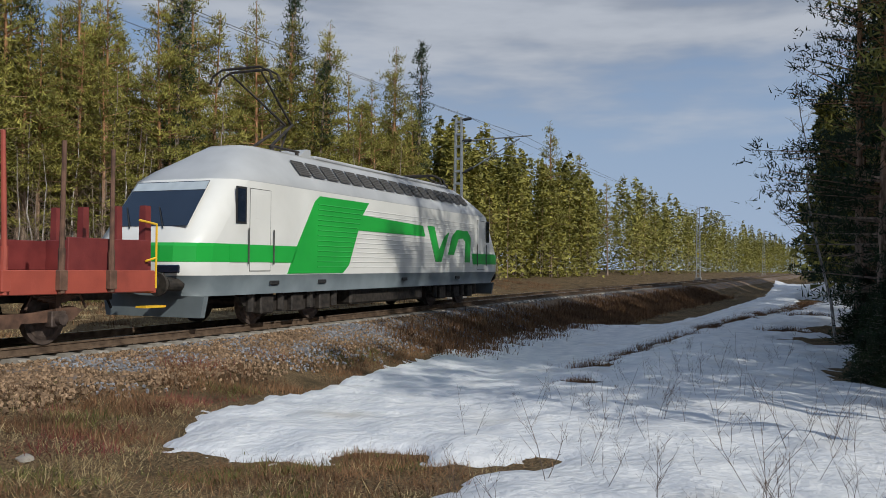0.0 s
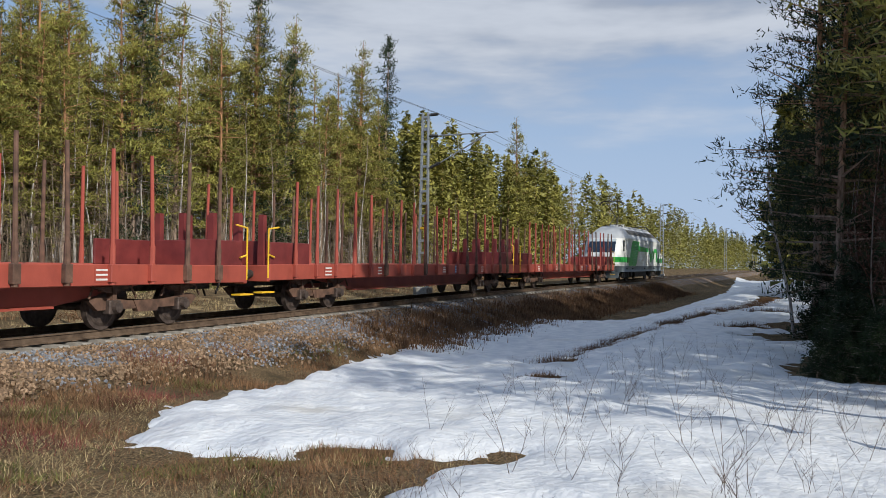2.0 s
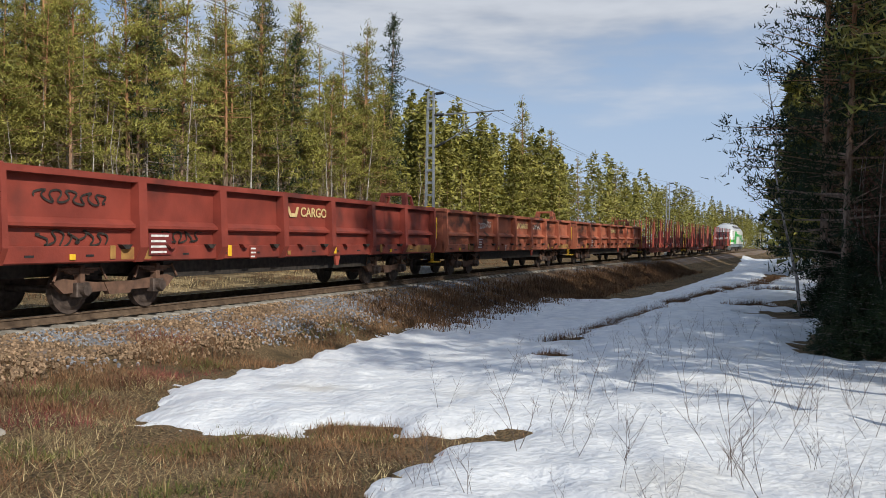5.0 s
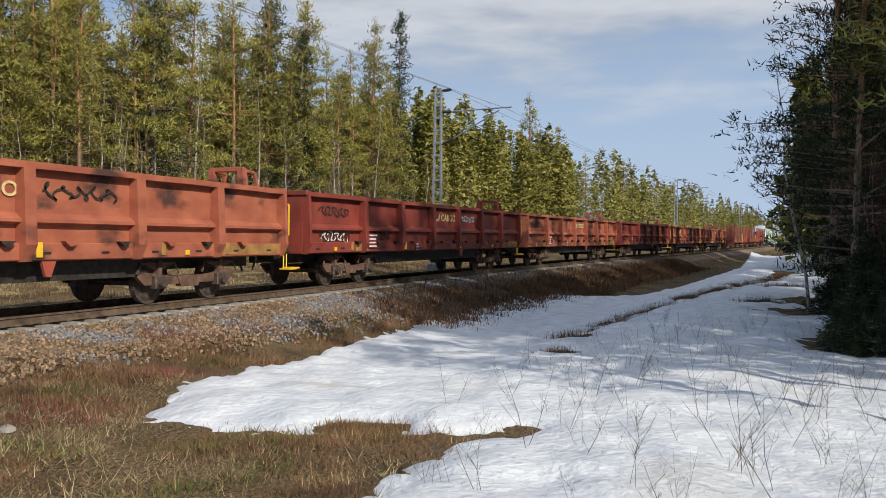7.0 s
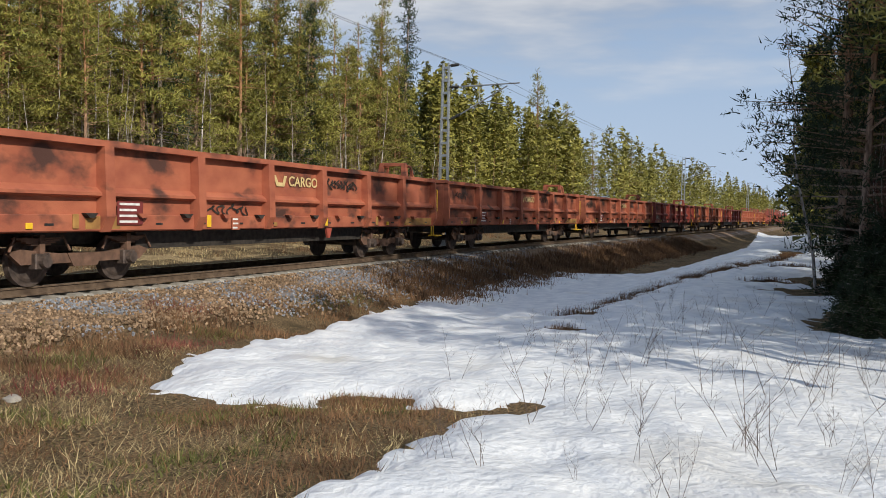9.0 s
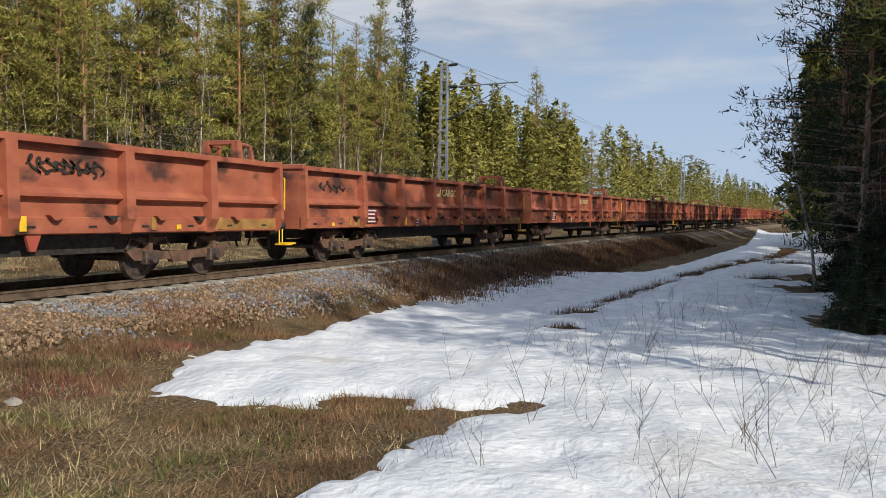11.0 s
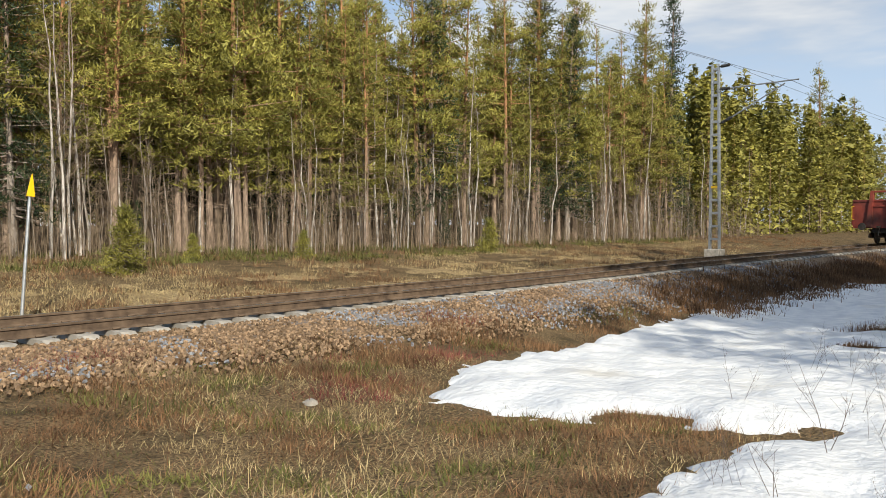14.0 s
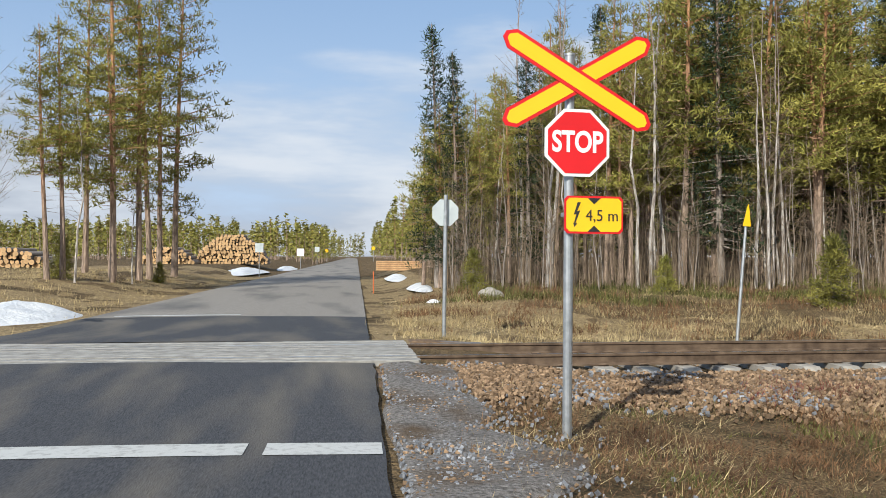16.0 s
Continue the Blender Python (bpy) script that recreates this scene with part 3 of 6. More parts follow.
def gravel_shoulder():
    ob = sheet("gravel_shoulder", steps((0.25, 3.6, 0.12)), steps((-12, -1.4, 0.15)),
               lambda x, y: ground(x, y) + 0.05 + 0.03 * n2(x, y, 1.6, 2.0) - 0.18 * smooth(0.35, 1.3, x - road_x(y) - 0.6 * smooth(-2.0, -5.0, y) + 1.1 * n2(x, y, 0.9, 8.0)) - 0.12 * smooth(0.1, 0.02, x - road_x(y)), M["gravel"])
    tagged(ob, "grey crushed gravel road shoulder", "gravel", kind="structure")


gravel_shoulder()


# ---- train ----
def along(s):
    """A pose on the track for a vehicle whose middle lies s metres along it."""
    a = math.degrees(math.atan2(track_y(s + 7) - track_y(s - 7), 14))
    p = math.degrees(math.atan2(track_z(s + 7) - track_z(s - 7), 14))
    return pose(s, (track_y(s - 7) + track_y(s + 7)) / 2, (track_z(s - 7) + track_z(s + 7)) / 2, 0, -p, a)


def travelled(t):
    return 26.5 * t + (0.44 * (t - 9) if t > 9 else 0.0)


VEHICLES = []  # (thing, place of its middle at the start)


def wheelset_parts(parent, xs, r=0.46, gauge=0.8):
    bm = bmesh.new()
    for y in (-gauge, gauge):
        rod(bm, (0, y - 0.065, 0), (0, y + 0.065, 0), r, r, 28)
        rod(bm, (0, y - 0.075 * (1 if y < 0 else -1), 0), (0, y - 0.1 * (1 if y < 0 else -1), 0), r * 0.82, r * 0.7, 24)
    rod(bm, (0, -gauge - 0.2, 0), (0, gauge + 0.2, 0), 0.08, 0.08, 12)
    me = bpy.data.meshes.new("wheelset")
    bm.to_mesh(me)
    bm.free()
    me.materials.append(M["wheel"])
    for x in xs:
        ob = new("wheelset", me)
        ob.parent = parent
        ob.matrix_basis = pose(x, 0, r)


def freight_bogie(parent, x, name="bogie"):
    """Side frames with leaf springs and axle boxes, and two wheelsets under the frame."""
    b = thing(name, "", "")
    for key in list(b.keys()):
        del b[key]
    b.parent = parent
    for s in (-1, 1):
        bm = bmesh.new()
        y = s * 1.06
        prism(bm, ((x - 1.75, 0.62), (x - 1.5, 0.42), (x + 1.5, 0.42), (x + 1.75, 0.62), (x + 1.5, 0.7), (x + 0.6, 0.6), (x - 0.6, 0.6), (x - 1.5, 0.7)), "y", y - 0.05, y + 0.05)
        prism(bm, ((x - 0.45, 0.6), (x + 0.45, 0.6), (x + 0.3, 0.35), (x - 0.3, 0.35)), "y", y - 0.07, y + 0.07)
        for dx in (-1.1, 1.1):
            for k in range(4):
                box(bm, x + dx - 0.55 + 0.11 * k, x + dx + 0.55 - 0.11 * k, y - 0.06 + s * 0.04, y + 0.06 + s * 0.04, 0.87 - 0.035 * k - 0.1 * 0, 0.9 - 0.035 * k)
            box(bm, x + dx - 0.06, x + dx + 0.06, y - 0.08 + s * 0.05, y + 0.08 + s * 0.05, 0.6, 0.95)
            for q in (-0.6, 0.6):
                rod(bm, (x + dx + q * 0.9, y + s * 0.06, 0.92), (x + dx + q * 1.15, y + s * 0.09, 0.66), 0.025, 0.025, 5)
        part("side_frame", bm, M["rust_metal"], b, "rusty brown bogie side frame with leaf springs")
    for s in (-1, 1):
        for dx in (-1.1, 1.1):
            bm = bmesh.new()
            box(bm, x + dx - 0.17, x + dx + 0.17, s * 1.12 - 0.1, s * 1.12 + 0.1, 0.33, 0.62, 0.02)
            rod(bm, (x + dx, s * 1.15, 0.48), (x + dx, s * 1.32, 0.48), 0.13, 0.11, 14)
            part("axle_box", bm, M["wheel"], b, "worn axle box with a round cover")
    wheelset_parts(b, (x - 1.1, x + 1.1))
    return b


def buffers(parent, x, d, mat):
    for y in (-0.9, 0.9):
        bm = bmesh.new()
        rod(bm, (x, y, 1.1), (x + d * 0.45, y, 1.1), 0.11, 0.11, 14)
        rod(bm, (x + d * 0.45, y, 1.1), (x + d * 0.52, y, 1.1), 0.23, 0.22, 18)
        part("buffer", bm, mat, parent, "dark round buffer")
    bm = bmesh.new()
    box(bm, min(x, x + d * 0.55), max(x, x + d * 0.55), -0.06, 0.06, 1.02, 1.14, 0.015)
    rod(bm, (x + d * 0.1, 0, 1.0), (x + d * 0.35, 0, 0.55), 0.035, 0.03, 6)
    part("coupling", bm, M["dark_metal"], parent)


def bars_plate(parent, x, z, w, h, y, rows, base, ink, name="lettered_plate"):
    """A small plate with bars where its writing stands."""
    bm = bmesh.new()
    box(bm, x - w / 2, x + w / 2, y - 0.006, y, z - h / 2, z + h / 2)
    ob = part(name, bm, base, parent)
    rnd = random.Random(int(abs(x) * 97) + rows)
    for k in range(rows):
        zz = z + h / 2 - h * (k + 0.5) / rows
        a, b = x - w * 0.42, x + w * rnd.uniform(0.2, 0.42)
        bm = bmesh.new()
        box(bm, a, b, y - 0.009, y - 0.006, zz - h * 0.2 / rows, zz + h * 0.2 / rows)
        part("bar", bm, ink, ob)


def scrawl(parent, x, z, w, h, y, seed, mat):
    """Looping spray paint strokes with no readable words."""
    rnd = random.Random(seed)
    bm = bmesh.new()
    pts, n = [], int(w / 0.018)
    lift = [rnd.uniform(0.35, 1.0) for _ in range(40)]
    for k in range(n):
        u = k * 0.3
        pts.append((x - w / 2 + w * k / n + 0.09 * math.sin(u * 2 + seed), z + h / 2 * lift[int(u / 3.14) % 40] * math.sin(u + 0.6 * math.sin(u * 0.37 + seed))))
    for (px, pz), (qx, qz) in zip(pts, pts[1:]):
        d = Vector((qx - px, 0, qz - pz))
        if d.length > 0.004:
            nrm = Vector((-d.z, 0, d.x)).normalized() * 0.02
            poly(bm, [(px - nrm.x, y, pz - nrm.z), (qx - nrm.x, y, qz - nrm.z), (qx + nrm.x, y, qz + nrm.z), (px + nrm.x, y, pz + nrm.z)])
    bmesh.ops.remove_doubles(bm, verts=bm.verts[:], dist=0.012)
    bmesh.ops.solidify(bm, geom=bm.faces[:], thickness=0.002)
    part("spray_paint", bm, mat, parent)


GL = 20.2
POSTS = (0.0, 3.5, 6.3, 9.1, 11.8, 14.6, 17.3, 20.2)


def end_rack(parent, x, mat):
    """The tapering loading frame that stands over the end wall."""
    bm = bmesh.new()
    for s in (-1, 1):
        prism(bm, ((s * 0.8, 1.1), (s * 0.44, 1.1), (s * 0.36, 3.28), (s * 0.52, 3.28)), "x", x - 0.12, x + 0.1)
        prism(bm, ((s * 0.62, 2.74), (s * 0.5, 2.74), (s * 0.44, 3.2), (s * 0.5, 3.2)), "x", x + 0.5, x + 0.6)
        rod(bm, (x, s * 0.46, 3.24), (x + 0.55, s * 0.46, 3.2), 0.05, 0.05, 6)
    box(bm, x - 0.08, x + 0.08, -0.52, 0.52, 3.2, 3.32, 0.015)
    box(bm, x - 0.06, x + 0.06, -0.5, 0.5, 2.32, 2.42, 0.01)
    part("end_rack", bm, mat, parent, "welded steel loading rack over the end wall")


def gondola(label, paint, mark, tail=False):
    w = thing("gondola_wagon", label, "wagon", group="open wagons")
    h = GL / 2
    for s in (-1, 1):
        y = s * 1.4
        verts, faces, nx, nz = [], [], 80, 8
        for j in range(nz + 1):
            for i in range(nx + 1):
                x, z = -h + GL * i / nx, 1.02 + 1.66 * j / nz
                verts.append((x, y + 0.022 * noise.noise((x * 0.8, s * 3.0, z * 1.5)), z))
        for j in range(nz):
            for i in range(nx):
                a = j * (nx + 1) + i
                q = (a, a + 1, a + nx + 2, a + nx + 1)
                faces.append(q if s < 0 else q[::-1])
        wall = from_lists("side_wall", verts, faces, paint, w, True)
        sol = wall.modifiers.new("thickness", "SOLIDIFY")
        sol.thickness = 0.02
        bm = bmesh.new()
        n = 26
        for k in range(n):
            x0, x1 = -h + GL * k / n, -h + GL * (k + 1) / n
            d0, d1 = (0.014 * noise.noise((x0 * 0.9, s, 2.0)), 0.014 * noise.noise((x1 * 0.9, s, 2.0)))
            vs = [bm.verts.new((x, s * yy, zz + d)) for x, d in ((x0, d0), (x1, d1)) for yy, zz in ((1.36, 2.62), (1.58, 2.62), (1.58, 2.74), (1.36, 2.76))]
            for q in ((0, 1, 5, 4), (1, 2, 6, 5), (2, 3, 7, 6), (3, 0, 4, 7)):
                bm.faces.new([vs[i] for i in q])
        bmesh.ops.remove_doubles(bm, verts=bm.verts[:], dist=0.0005)
        bmesh.ops.recalc_face_normals(bm, faces=bm.faces[:])
        part("top_rail", bm, paint, w)
        bm = bmesh.new()
        prism(bm, ((s * 1.4, 1.64), (s * 1.55, 1.69), (s * 1.55, 1.75), (s * 1.4, 1.86)), "x", -h + 0.04, h - 0.04)
        part("mid_rail", bm, paint, w)
        bm = bmesh.new()
        box(bm, -h, h, min(s * 1.39, s * 1.5), max(s * 1.39, s * 1.5), 1.02, 1.33, 0.015)
        body = part("side_sill", bm, paint, w)
    for x in (-h + 0.03, h - 0.03):
        bm = bmesh.new()
        box(bm, x - 0.04, x + 0.04, -1.41, 1.41, 1.02, 2.7)
        ew = part("end_wall", bm, paint, w)
        bm = bmesh.new()
        box(bm, x - 0.09, x + 0.09, -1.57, 1.57, 2.635, 2.77, 0.02)
        part("end_rail", bm, paint, ew)
    bm = bmesh.new()
    box(bm, -h + 0.08, h - 0.08, -1.38, 1.38, 1.0, 1.1)
    part("floor_plate", bm, paint, w)
    body = w
    for s in (-1, 1):
        for k, p in enumerate(POSTS):
            bm = bmesh.new()
            x = -h + p
            x0, x1 = max(-h, x - 0.125), min(h, x + 0.125)
            prism(bm, ((s * 1.4, 1.0), (s * 1.52, 1.0), (s * 1.66, 1.3), (s * 1.6, 2.63), (s * 1.4, 2.63)), "x", x0, x1)
            part("side_post", bm, paint, w)
    for k in range(14):
        bm = bmesh.new()
        x = -h + 0.7 + k * (GL - 1.4) / 13
        box(bm, x - 0.1, x + 0.1, -1.512, -1.5, 1.13, 1.17)
        part("drain_slot", bm, M["black"], body)
    for k, p in enumerate(POSTS[1:-1]):
        for d in (-0.45, 0.95):
            bm = bmesh.new()
            x = -h + p + d
            prism(bm, ((x - 0.16, 1.36), (x + 0.16, 1.36), (x + 0.05, 1.27), (x - 0.05, 1.27)), "y", -1.62, -1.5)
            part("bracket", bm, M["dark_metal"] if d < 0 else paint, body)
    for k, p in enumerate((1.7, 2.75, 6.7, 9.45, 12.1, 15.4, 16.2, 17.7)):
        bm = bmesh.new()
        x = -h + p
        box(bm, x - 0.07, x + 0.07, -1.53, -1.5, 1.07, 1.34 if k % 3 else 1.18, 0.008)
        part("lashing_lug", bm, M["ochre"] if k % 2 else M["yellow"], body, "ochre yellow lashing lug")
    for p0, p1 in ((17.5, 20.0), (3.0, 3.9)):
        bm = bmesh.new()
        box(bm, -h + p0, -h + p1, -1.505, -1.5, 1.06, 1.3)
        part("repaired_sill_plate", bm, M["ochre"], body, "ochre stained sill plate")
    bm = bmesh.new()
    prism(bm, ((-h + 12.2, 1.02), (-h + 12.55, 1.02), (-h + 12.42, 0.72), (-h + 12.3, 0.72)), "y", -1.46, -1.4)
    part("brake_handle_plate", bm, M["flat_red"], body, "bright red brake lever plate")
    bm = bmesh.new()
    box(bm, -h + 0.2, h - 0.2, -0.5, 0.5, 0.72, 1.0)
    box(bm, -h + 4.8, h - 4.8, -1.1, 1.1, 0.62, 0.98)
    part("underframe", bm, M["dark_metal"], w)
    for x in (-h + 3.4, h - 3.4):
        freight_bogie(w, x)
    buffers(w, -h, -1, M["dark_metal"])
    buffers(w, h, 1, M["dark_metal"])
    end_rack(w, h - 0.35, paint)
    if tail:
        end_rack(w, -h - 0.02, paint)
    for x, s in ((-h + 0.0, 1), (h, -1)):
        bm = bmesh.new()
        side = -1 if x > 0 else 1
        for a, b in (((1.52, 1.55), (1.66, 1.55)), ((1.66, 1.55), (1.66, 2.35)), ((1.66, 2.35), (1.52, 2.35))):
            rod(bm, (x - s * 0.05, side * (a[0] - 0.03), a[1]), (x - s * 0.05, side * (b[0] - 0.03), b[1]), 0.022, 0.022, 6)
        part("grab_rail", bm, M["yellow"], w, "bent yellow grab rail")
        bm = bmesh.new()
        box(bm, x - s * 0.5 - 0.2, x - s * 0.5 + 0.2, -1.5, -1.2, 0.62, 0.66)
        rod(bm, (x - s * 0.5 - 0.15, -1.3, 0.66), (x - s * 0.5 - 0.15, -1.3, 1.02), 0.02, 0.02, 5)
        part("step", bm, M["yellow"], w, "yellow shunter's step")
    bars_plate(w, -h + 4.15, 1.37, 0.72, 0.46, -1.53, 4, M["flat_dark"], M["white_mark"])
    bars_plate(w, -h + 7.7, 1.15, 0.3, 0.3, -1.53, 3, paint, M["white_mark"])
    bm = bmesh.new()
    prism(bm, ((-h + 9.45, 2.38), (-h + 9.62, 2.1), (-h + 9.98, 2.1), (-h + 10.1, 2.38), (-h + 9.98, 2.38), (-h + 9.9, 2.2), (-h + 9.68, 2.2), (-h + 9.57, 2.38)), "y", -1.432, -1.424)
    part("emblem", bm, mark, w, "worn painted chevron emblem")
    letters("CARGO", 0.36, w, pose(-h + 10.95, -1.43, 2.24, 90, 0, 0), mark, squeeze=1.2)
    return w


def flat_wagon():
    L = 22.9
    h = L / 2
    w = thing("flat_wagon", "red stake wagon with an empty deck and upright steel stakes", "wagon", group="stake wagons")
    bm = bmesh.new()
    box(bm, -h, h, -1.42, 1.42, 1.24, 1.32)
    for s in (-1, 1):
        box(bm, -h, h, min(s * 1.38, s * 1.46), max(s * 1.38, s * 1.46), 0.93, 1.36, 0.015)
    for x in (-h, h):
        box(bm, x - 0.08, x + 0.08, -1.44, 1.44, 0.9, 1.34, 0.015)
    part("deck", bm, M["flat_red"], w)
    bm = bmesh.new()
    prism(bm, ((-8.4, 0.95), (-5.6, 0.52), (5.6, 0.52), (8.4, 0.95)), "y", -0.9, -0.8)
    prism(bm, ((-8.4, 0.95), (-5.6, 0.52), (5.6, 0.52), (8.4, 0.95)), "y", 0.8, 0.9)
    box(bm, -5.6, 5.6, -1.02, -0.7, 0.5, 0.55)
    part("truss_beam", bm, M["flat_red"], w)
    bm = bmesh.new()
    box(bm, -h + 0.1, h - 0.1, -0.45, 0.45, 0.75, 1.24)
    part("underframe", bm, M["dark_metal"], w)
    rnd = random.Random(8)
    for k in range(18):
        x = -h + 1.25 + k * 1.2
        for s in (-1, 1):
            lean = rnd.uniform(-0.05, 0.05)
            bm = bmesh.new()
            rod(bm, (x, s * 1.5, 0.95), (x, s * 1.5, 1.75), 0.062, 0.062, 8)
            rod(bm, (x, s * 1.5, 1.75), (x + lean, s * (1.5 + rnd.uniform(-0.04, 0.04)), 3.66), 0.047, 0.04, 8)
            box(bm, x - 0.09, x + 0.09, min(s * 1.45, s * 1.57), max(s * 1.45, s * 1.57), 1.0, 1.36, 0.01)
            part("stake", bm, M["flat_red"] if rnd.random() < 0.65 else M["rust_metal"], w)
    for d in (-1, 1):
        bm = bmesh.new()
        box(bm, d * (h - 0.12) - 0.05, d * (h - 0.12) + 0.05, -1.35, 1.35, 1.34, 1.98, 0.01)
        for s in (-1, 1):
            box(bm, min(d * (h - 0.12), d * (h - 2.2)), max(d * (h - 0.12), d * (h - 2.2)), s * 1.36 - 0.03, s * 1.36 + 0.03, 1.34, 1.96, 0.01)
        for y in (-1.2, -0.45, 0.45, 1.2):
            prism(bm, ((y - 0.1, 1.3), (y + 0.1, 1.3), (y + 0.075, 2.68), (y - 0.075, 2.68)), "x", d * (h - 0.02) - 0.08, d * (h - 0.02) + 0.08)
        part("bulkhead", bm, M["flat_dark"], w, "maroon end bulkhead with stub posts")
        freight_bogie(w, d * (h - 3.3))
        buffers(w, d * h, d, M["dark_metal"])
        bm = bmesh.new()
        x = d * (h + 0.05)
        for a, b in (((0, 1.0), (0, 2.3)), ((0, 2.3), (-0.5, 2.36)), ((0, 1.62), (-0.3, 1.55))):
            rod(bm, (x + d * a[0], -1.44, a[1]), (x + d * b[0], -1.44, b[1]), 0.024, 0.024, 6)
        part("grab_rail", bm, M["yellow"], w, "bent yellow grab rail")
        bm = bmesh.new()
        box(bm, x - 0.3, x + 0.3, -1.46, -1.2, 0.6, 0.64)
        part("step", bm, M["yellow"], w)
    for x, ww, hh in ((-8.2, 0.55, 0.3), (-4.6, 0.45, 0.3), (1.5, 0.42, 0.28), (6.4, 0.5, 0.28)):
        bars_plate(w, x, 1.15, ww, hh, -1.463, 3, M["flat_red"], M["white_mark"])
    bars_plate(w, 3.0, 1.16, 0.5, 0.3, -1.463, 3, M["blue_plate"], M["white_mark"])
    return w


LL = 20.5


def loco_end(z):
    """How far the end of the body lies in from its furthest point at this height."""
    return lerp_tab(z, ((0.78, 0.5), (1.25, 0.0), (1.9, 0.05), (2.25, 0.35), (3.5, 1.35), (3.78, 1.75), (4.3, 2.7), (4.52, 3.1)))


def loco_half(z):
    return lerp_tab(z, ((0.78, 1.46), (1.25, 1.55), (3.55, 1.55), (3.78, 1.4), (4.3, 0.98), (4.52, 0.72)))


def build_loco():
    w = thing("electric_locomotive", "white electric locomotive with green stripes and a grey roof", "locomotive")
    h = LL / 2
    levels = (0.78, 1.245, 1.255, 1.9, 2.25, 2.9, 3.49, 3.51, 3.78, 4.3, 4.44, 4.52)
    verts, faces, idx, rings = [], [], [], []
    for z in levels:
        e, hw = loco_end(z), loco_half(z)
        k = 0.8 if z < 3.6 else 0.78
        half = ((h - e, -hw * k * 0.55), (h - e - 0.06, -hw * k * 0.8), (h - e - 0.3, -hw * (k + 0.12)), (h - e - 0.75, -hw * 0.985), (h - e - 1.3, -hw))
        right = list(half)
        left = [(-x, y) for x, y in half[::-1]]
        ring = right + left
        ring = ring + [(-x, -y) for x, y in right] + [(-x, -y) for x, y in left]
        rings.append(len(verts))
        verts += [(x, y, z) for x, y in ring]
    n = 20
    for j in range(len(levels) - 1):
        zm = (levels[j] + levels[j + 1]) / 2
        for k in range(n):
            faces.append((rings[j] + k, rings[j + 1] + k, rings[j + 1] + (k + 1) % n, rings[j] + (k + 1) % n))
            idx.append(2 if zm < 1.25 else (0 if zm < 3.5 else 1))
    faces.append(tuple(rings[-1] + k for k in range(n)))
    idx.append(1)
    faces.append(tuple(rings[0] + k for k in range(n))[::-1])
    idx.append(2)
    body = from_lists("body", verts, faces, [M["loco_white"], M["loco_roof"], M["loco_grey"]], w, False, idx)
    sm = [abs(p.normal.y) < 0.985 and abs(p.normal.z) < 0.9 for p in body.data.polygons]
    body.data.polygons.foreach_set("use_smooth", sm)
    # green livery fields on both sides, a few millimetres proud
    G = M["loco_green"]
    for s in (-1, 1):
        y = s * 1.553

        def field(pts, mat=G, name="livery_field", thick=0.012):
            bm = bmesh.new()
            prism(bm, [(x * (1 if s < 0 else -1), z) for x, z in pts], "y", y, y + s * thick)
            part(name, bm, mat, w)
        band = 1.55
        field(((-h + 1.35, band), (-h + 4.0, band), (-h + 4.2, band + 0.42), (-h + 1.35, band + 0.42)))
        field(((-h + 3.75, 1.27), (-h + 6.6, 1.27), (-h + 6.95, 1.5), (-h + 7.5, 2.52), (-h + 7.75, 2.98), (-h + 8.15, 3.36), (-h + 5.3, 3.36), (-h + 5.05, 3.2), (-h + 4.15, band + 0.38)))
        field(((-h + 7.5, 2.52), (-h + 12.35, 2.5), (-h + 12.15, 2.86), (-h + 7.75, 2.98)))
        field(((h - 3.45, band), (h - 1.35, band), (h - 1.35, band + 0.42), (h - 3.6, band + 0.42)))
        # the emblem: a chevron and an arch
        field(((-h + 12.55, 2.88), (-h + 13.15, 2.88), (-h + 13.6, 2.05), (-h + 14.1, 2.55), (-h + 14.55, 2.75), (-h + 13.8, 1.62), (-h + 13.3, 1.62)), name="emblem")
        field(((-h + 14.45, 1.9), (-h + 14.84, 2.6), (-h + 15.30, 2.84), (-h + 16.40, 2.84), (-h + 16.77, 2.6), (-h + 16.70, 1.62), (-h + 16.16, 1.62), (-h + 16.2, 2.42), (-h + 15.92, 2.54), (-h + 15.46, 2.5), (-h + 15.02, 1.9)), name="emblem")
        # pressed ribs along the machine room side
        for k in range(13):
            bm = bmesh.new()
            z = 1.45 + k * 0.14
            x0, x1 = -h + 5.2, h - 3.3
            prism(bm, ((y, z - 0.016), (y + s * 0.004, z - 0.016), (y + s * 0.01, z), (y + s * 0.004, z + 0.016), (y, z + 0.016)), "x", x0, x1 if k > 0 else x1)
            rib = part("side_rib", bm, M["loco_white"], w)
            bm = bmesh.new()
            gx0, gx1 = (-h + 3.8 + (z - 1.3) * 0.62, -h + 6.75 + (z - 1.3) * 0.58)
            gx0 = max(gx0, x0)
            prism(bm, ((y, z - 0.018), (y + s * 0.012, z - 0.018), (y + s * 0.026, z), (y + s * 0.012, z + 0.018), (y, z + 0.018)), "x", *sorted((gx0 * (1 if s < 0 else -1), gx1 * (1 if s < 0 else -1))))
            part("painted_rib", bm, G, rib)
        # louvres in the sloping roof edge
        for k in range(17):
            x0 = -h + 4.58 + k * 0.735
            bm = bmesh.new()
            for a, b, mt in (((1.36, 3.86), (1.02, 4.27), 0),):
                q = [(x0, s * a[0], a[1]), (x0 + 0.6, s * a[0], a[1]), (x0 + 0.6, s * b[0], b[1]), (x0, s * b[0], b[1])]
                q = [(x, yy + s * 0.02, zz + 0.02) for x, yy, zz in q]
                poly(bm, q if s < 0 else q[::-1])
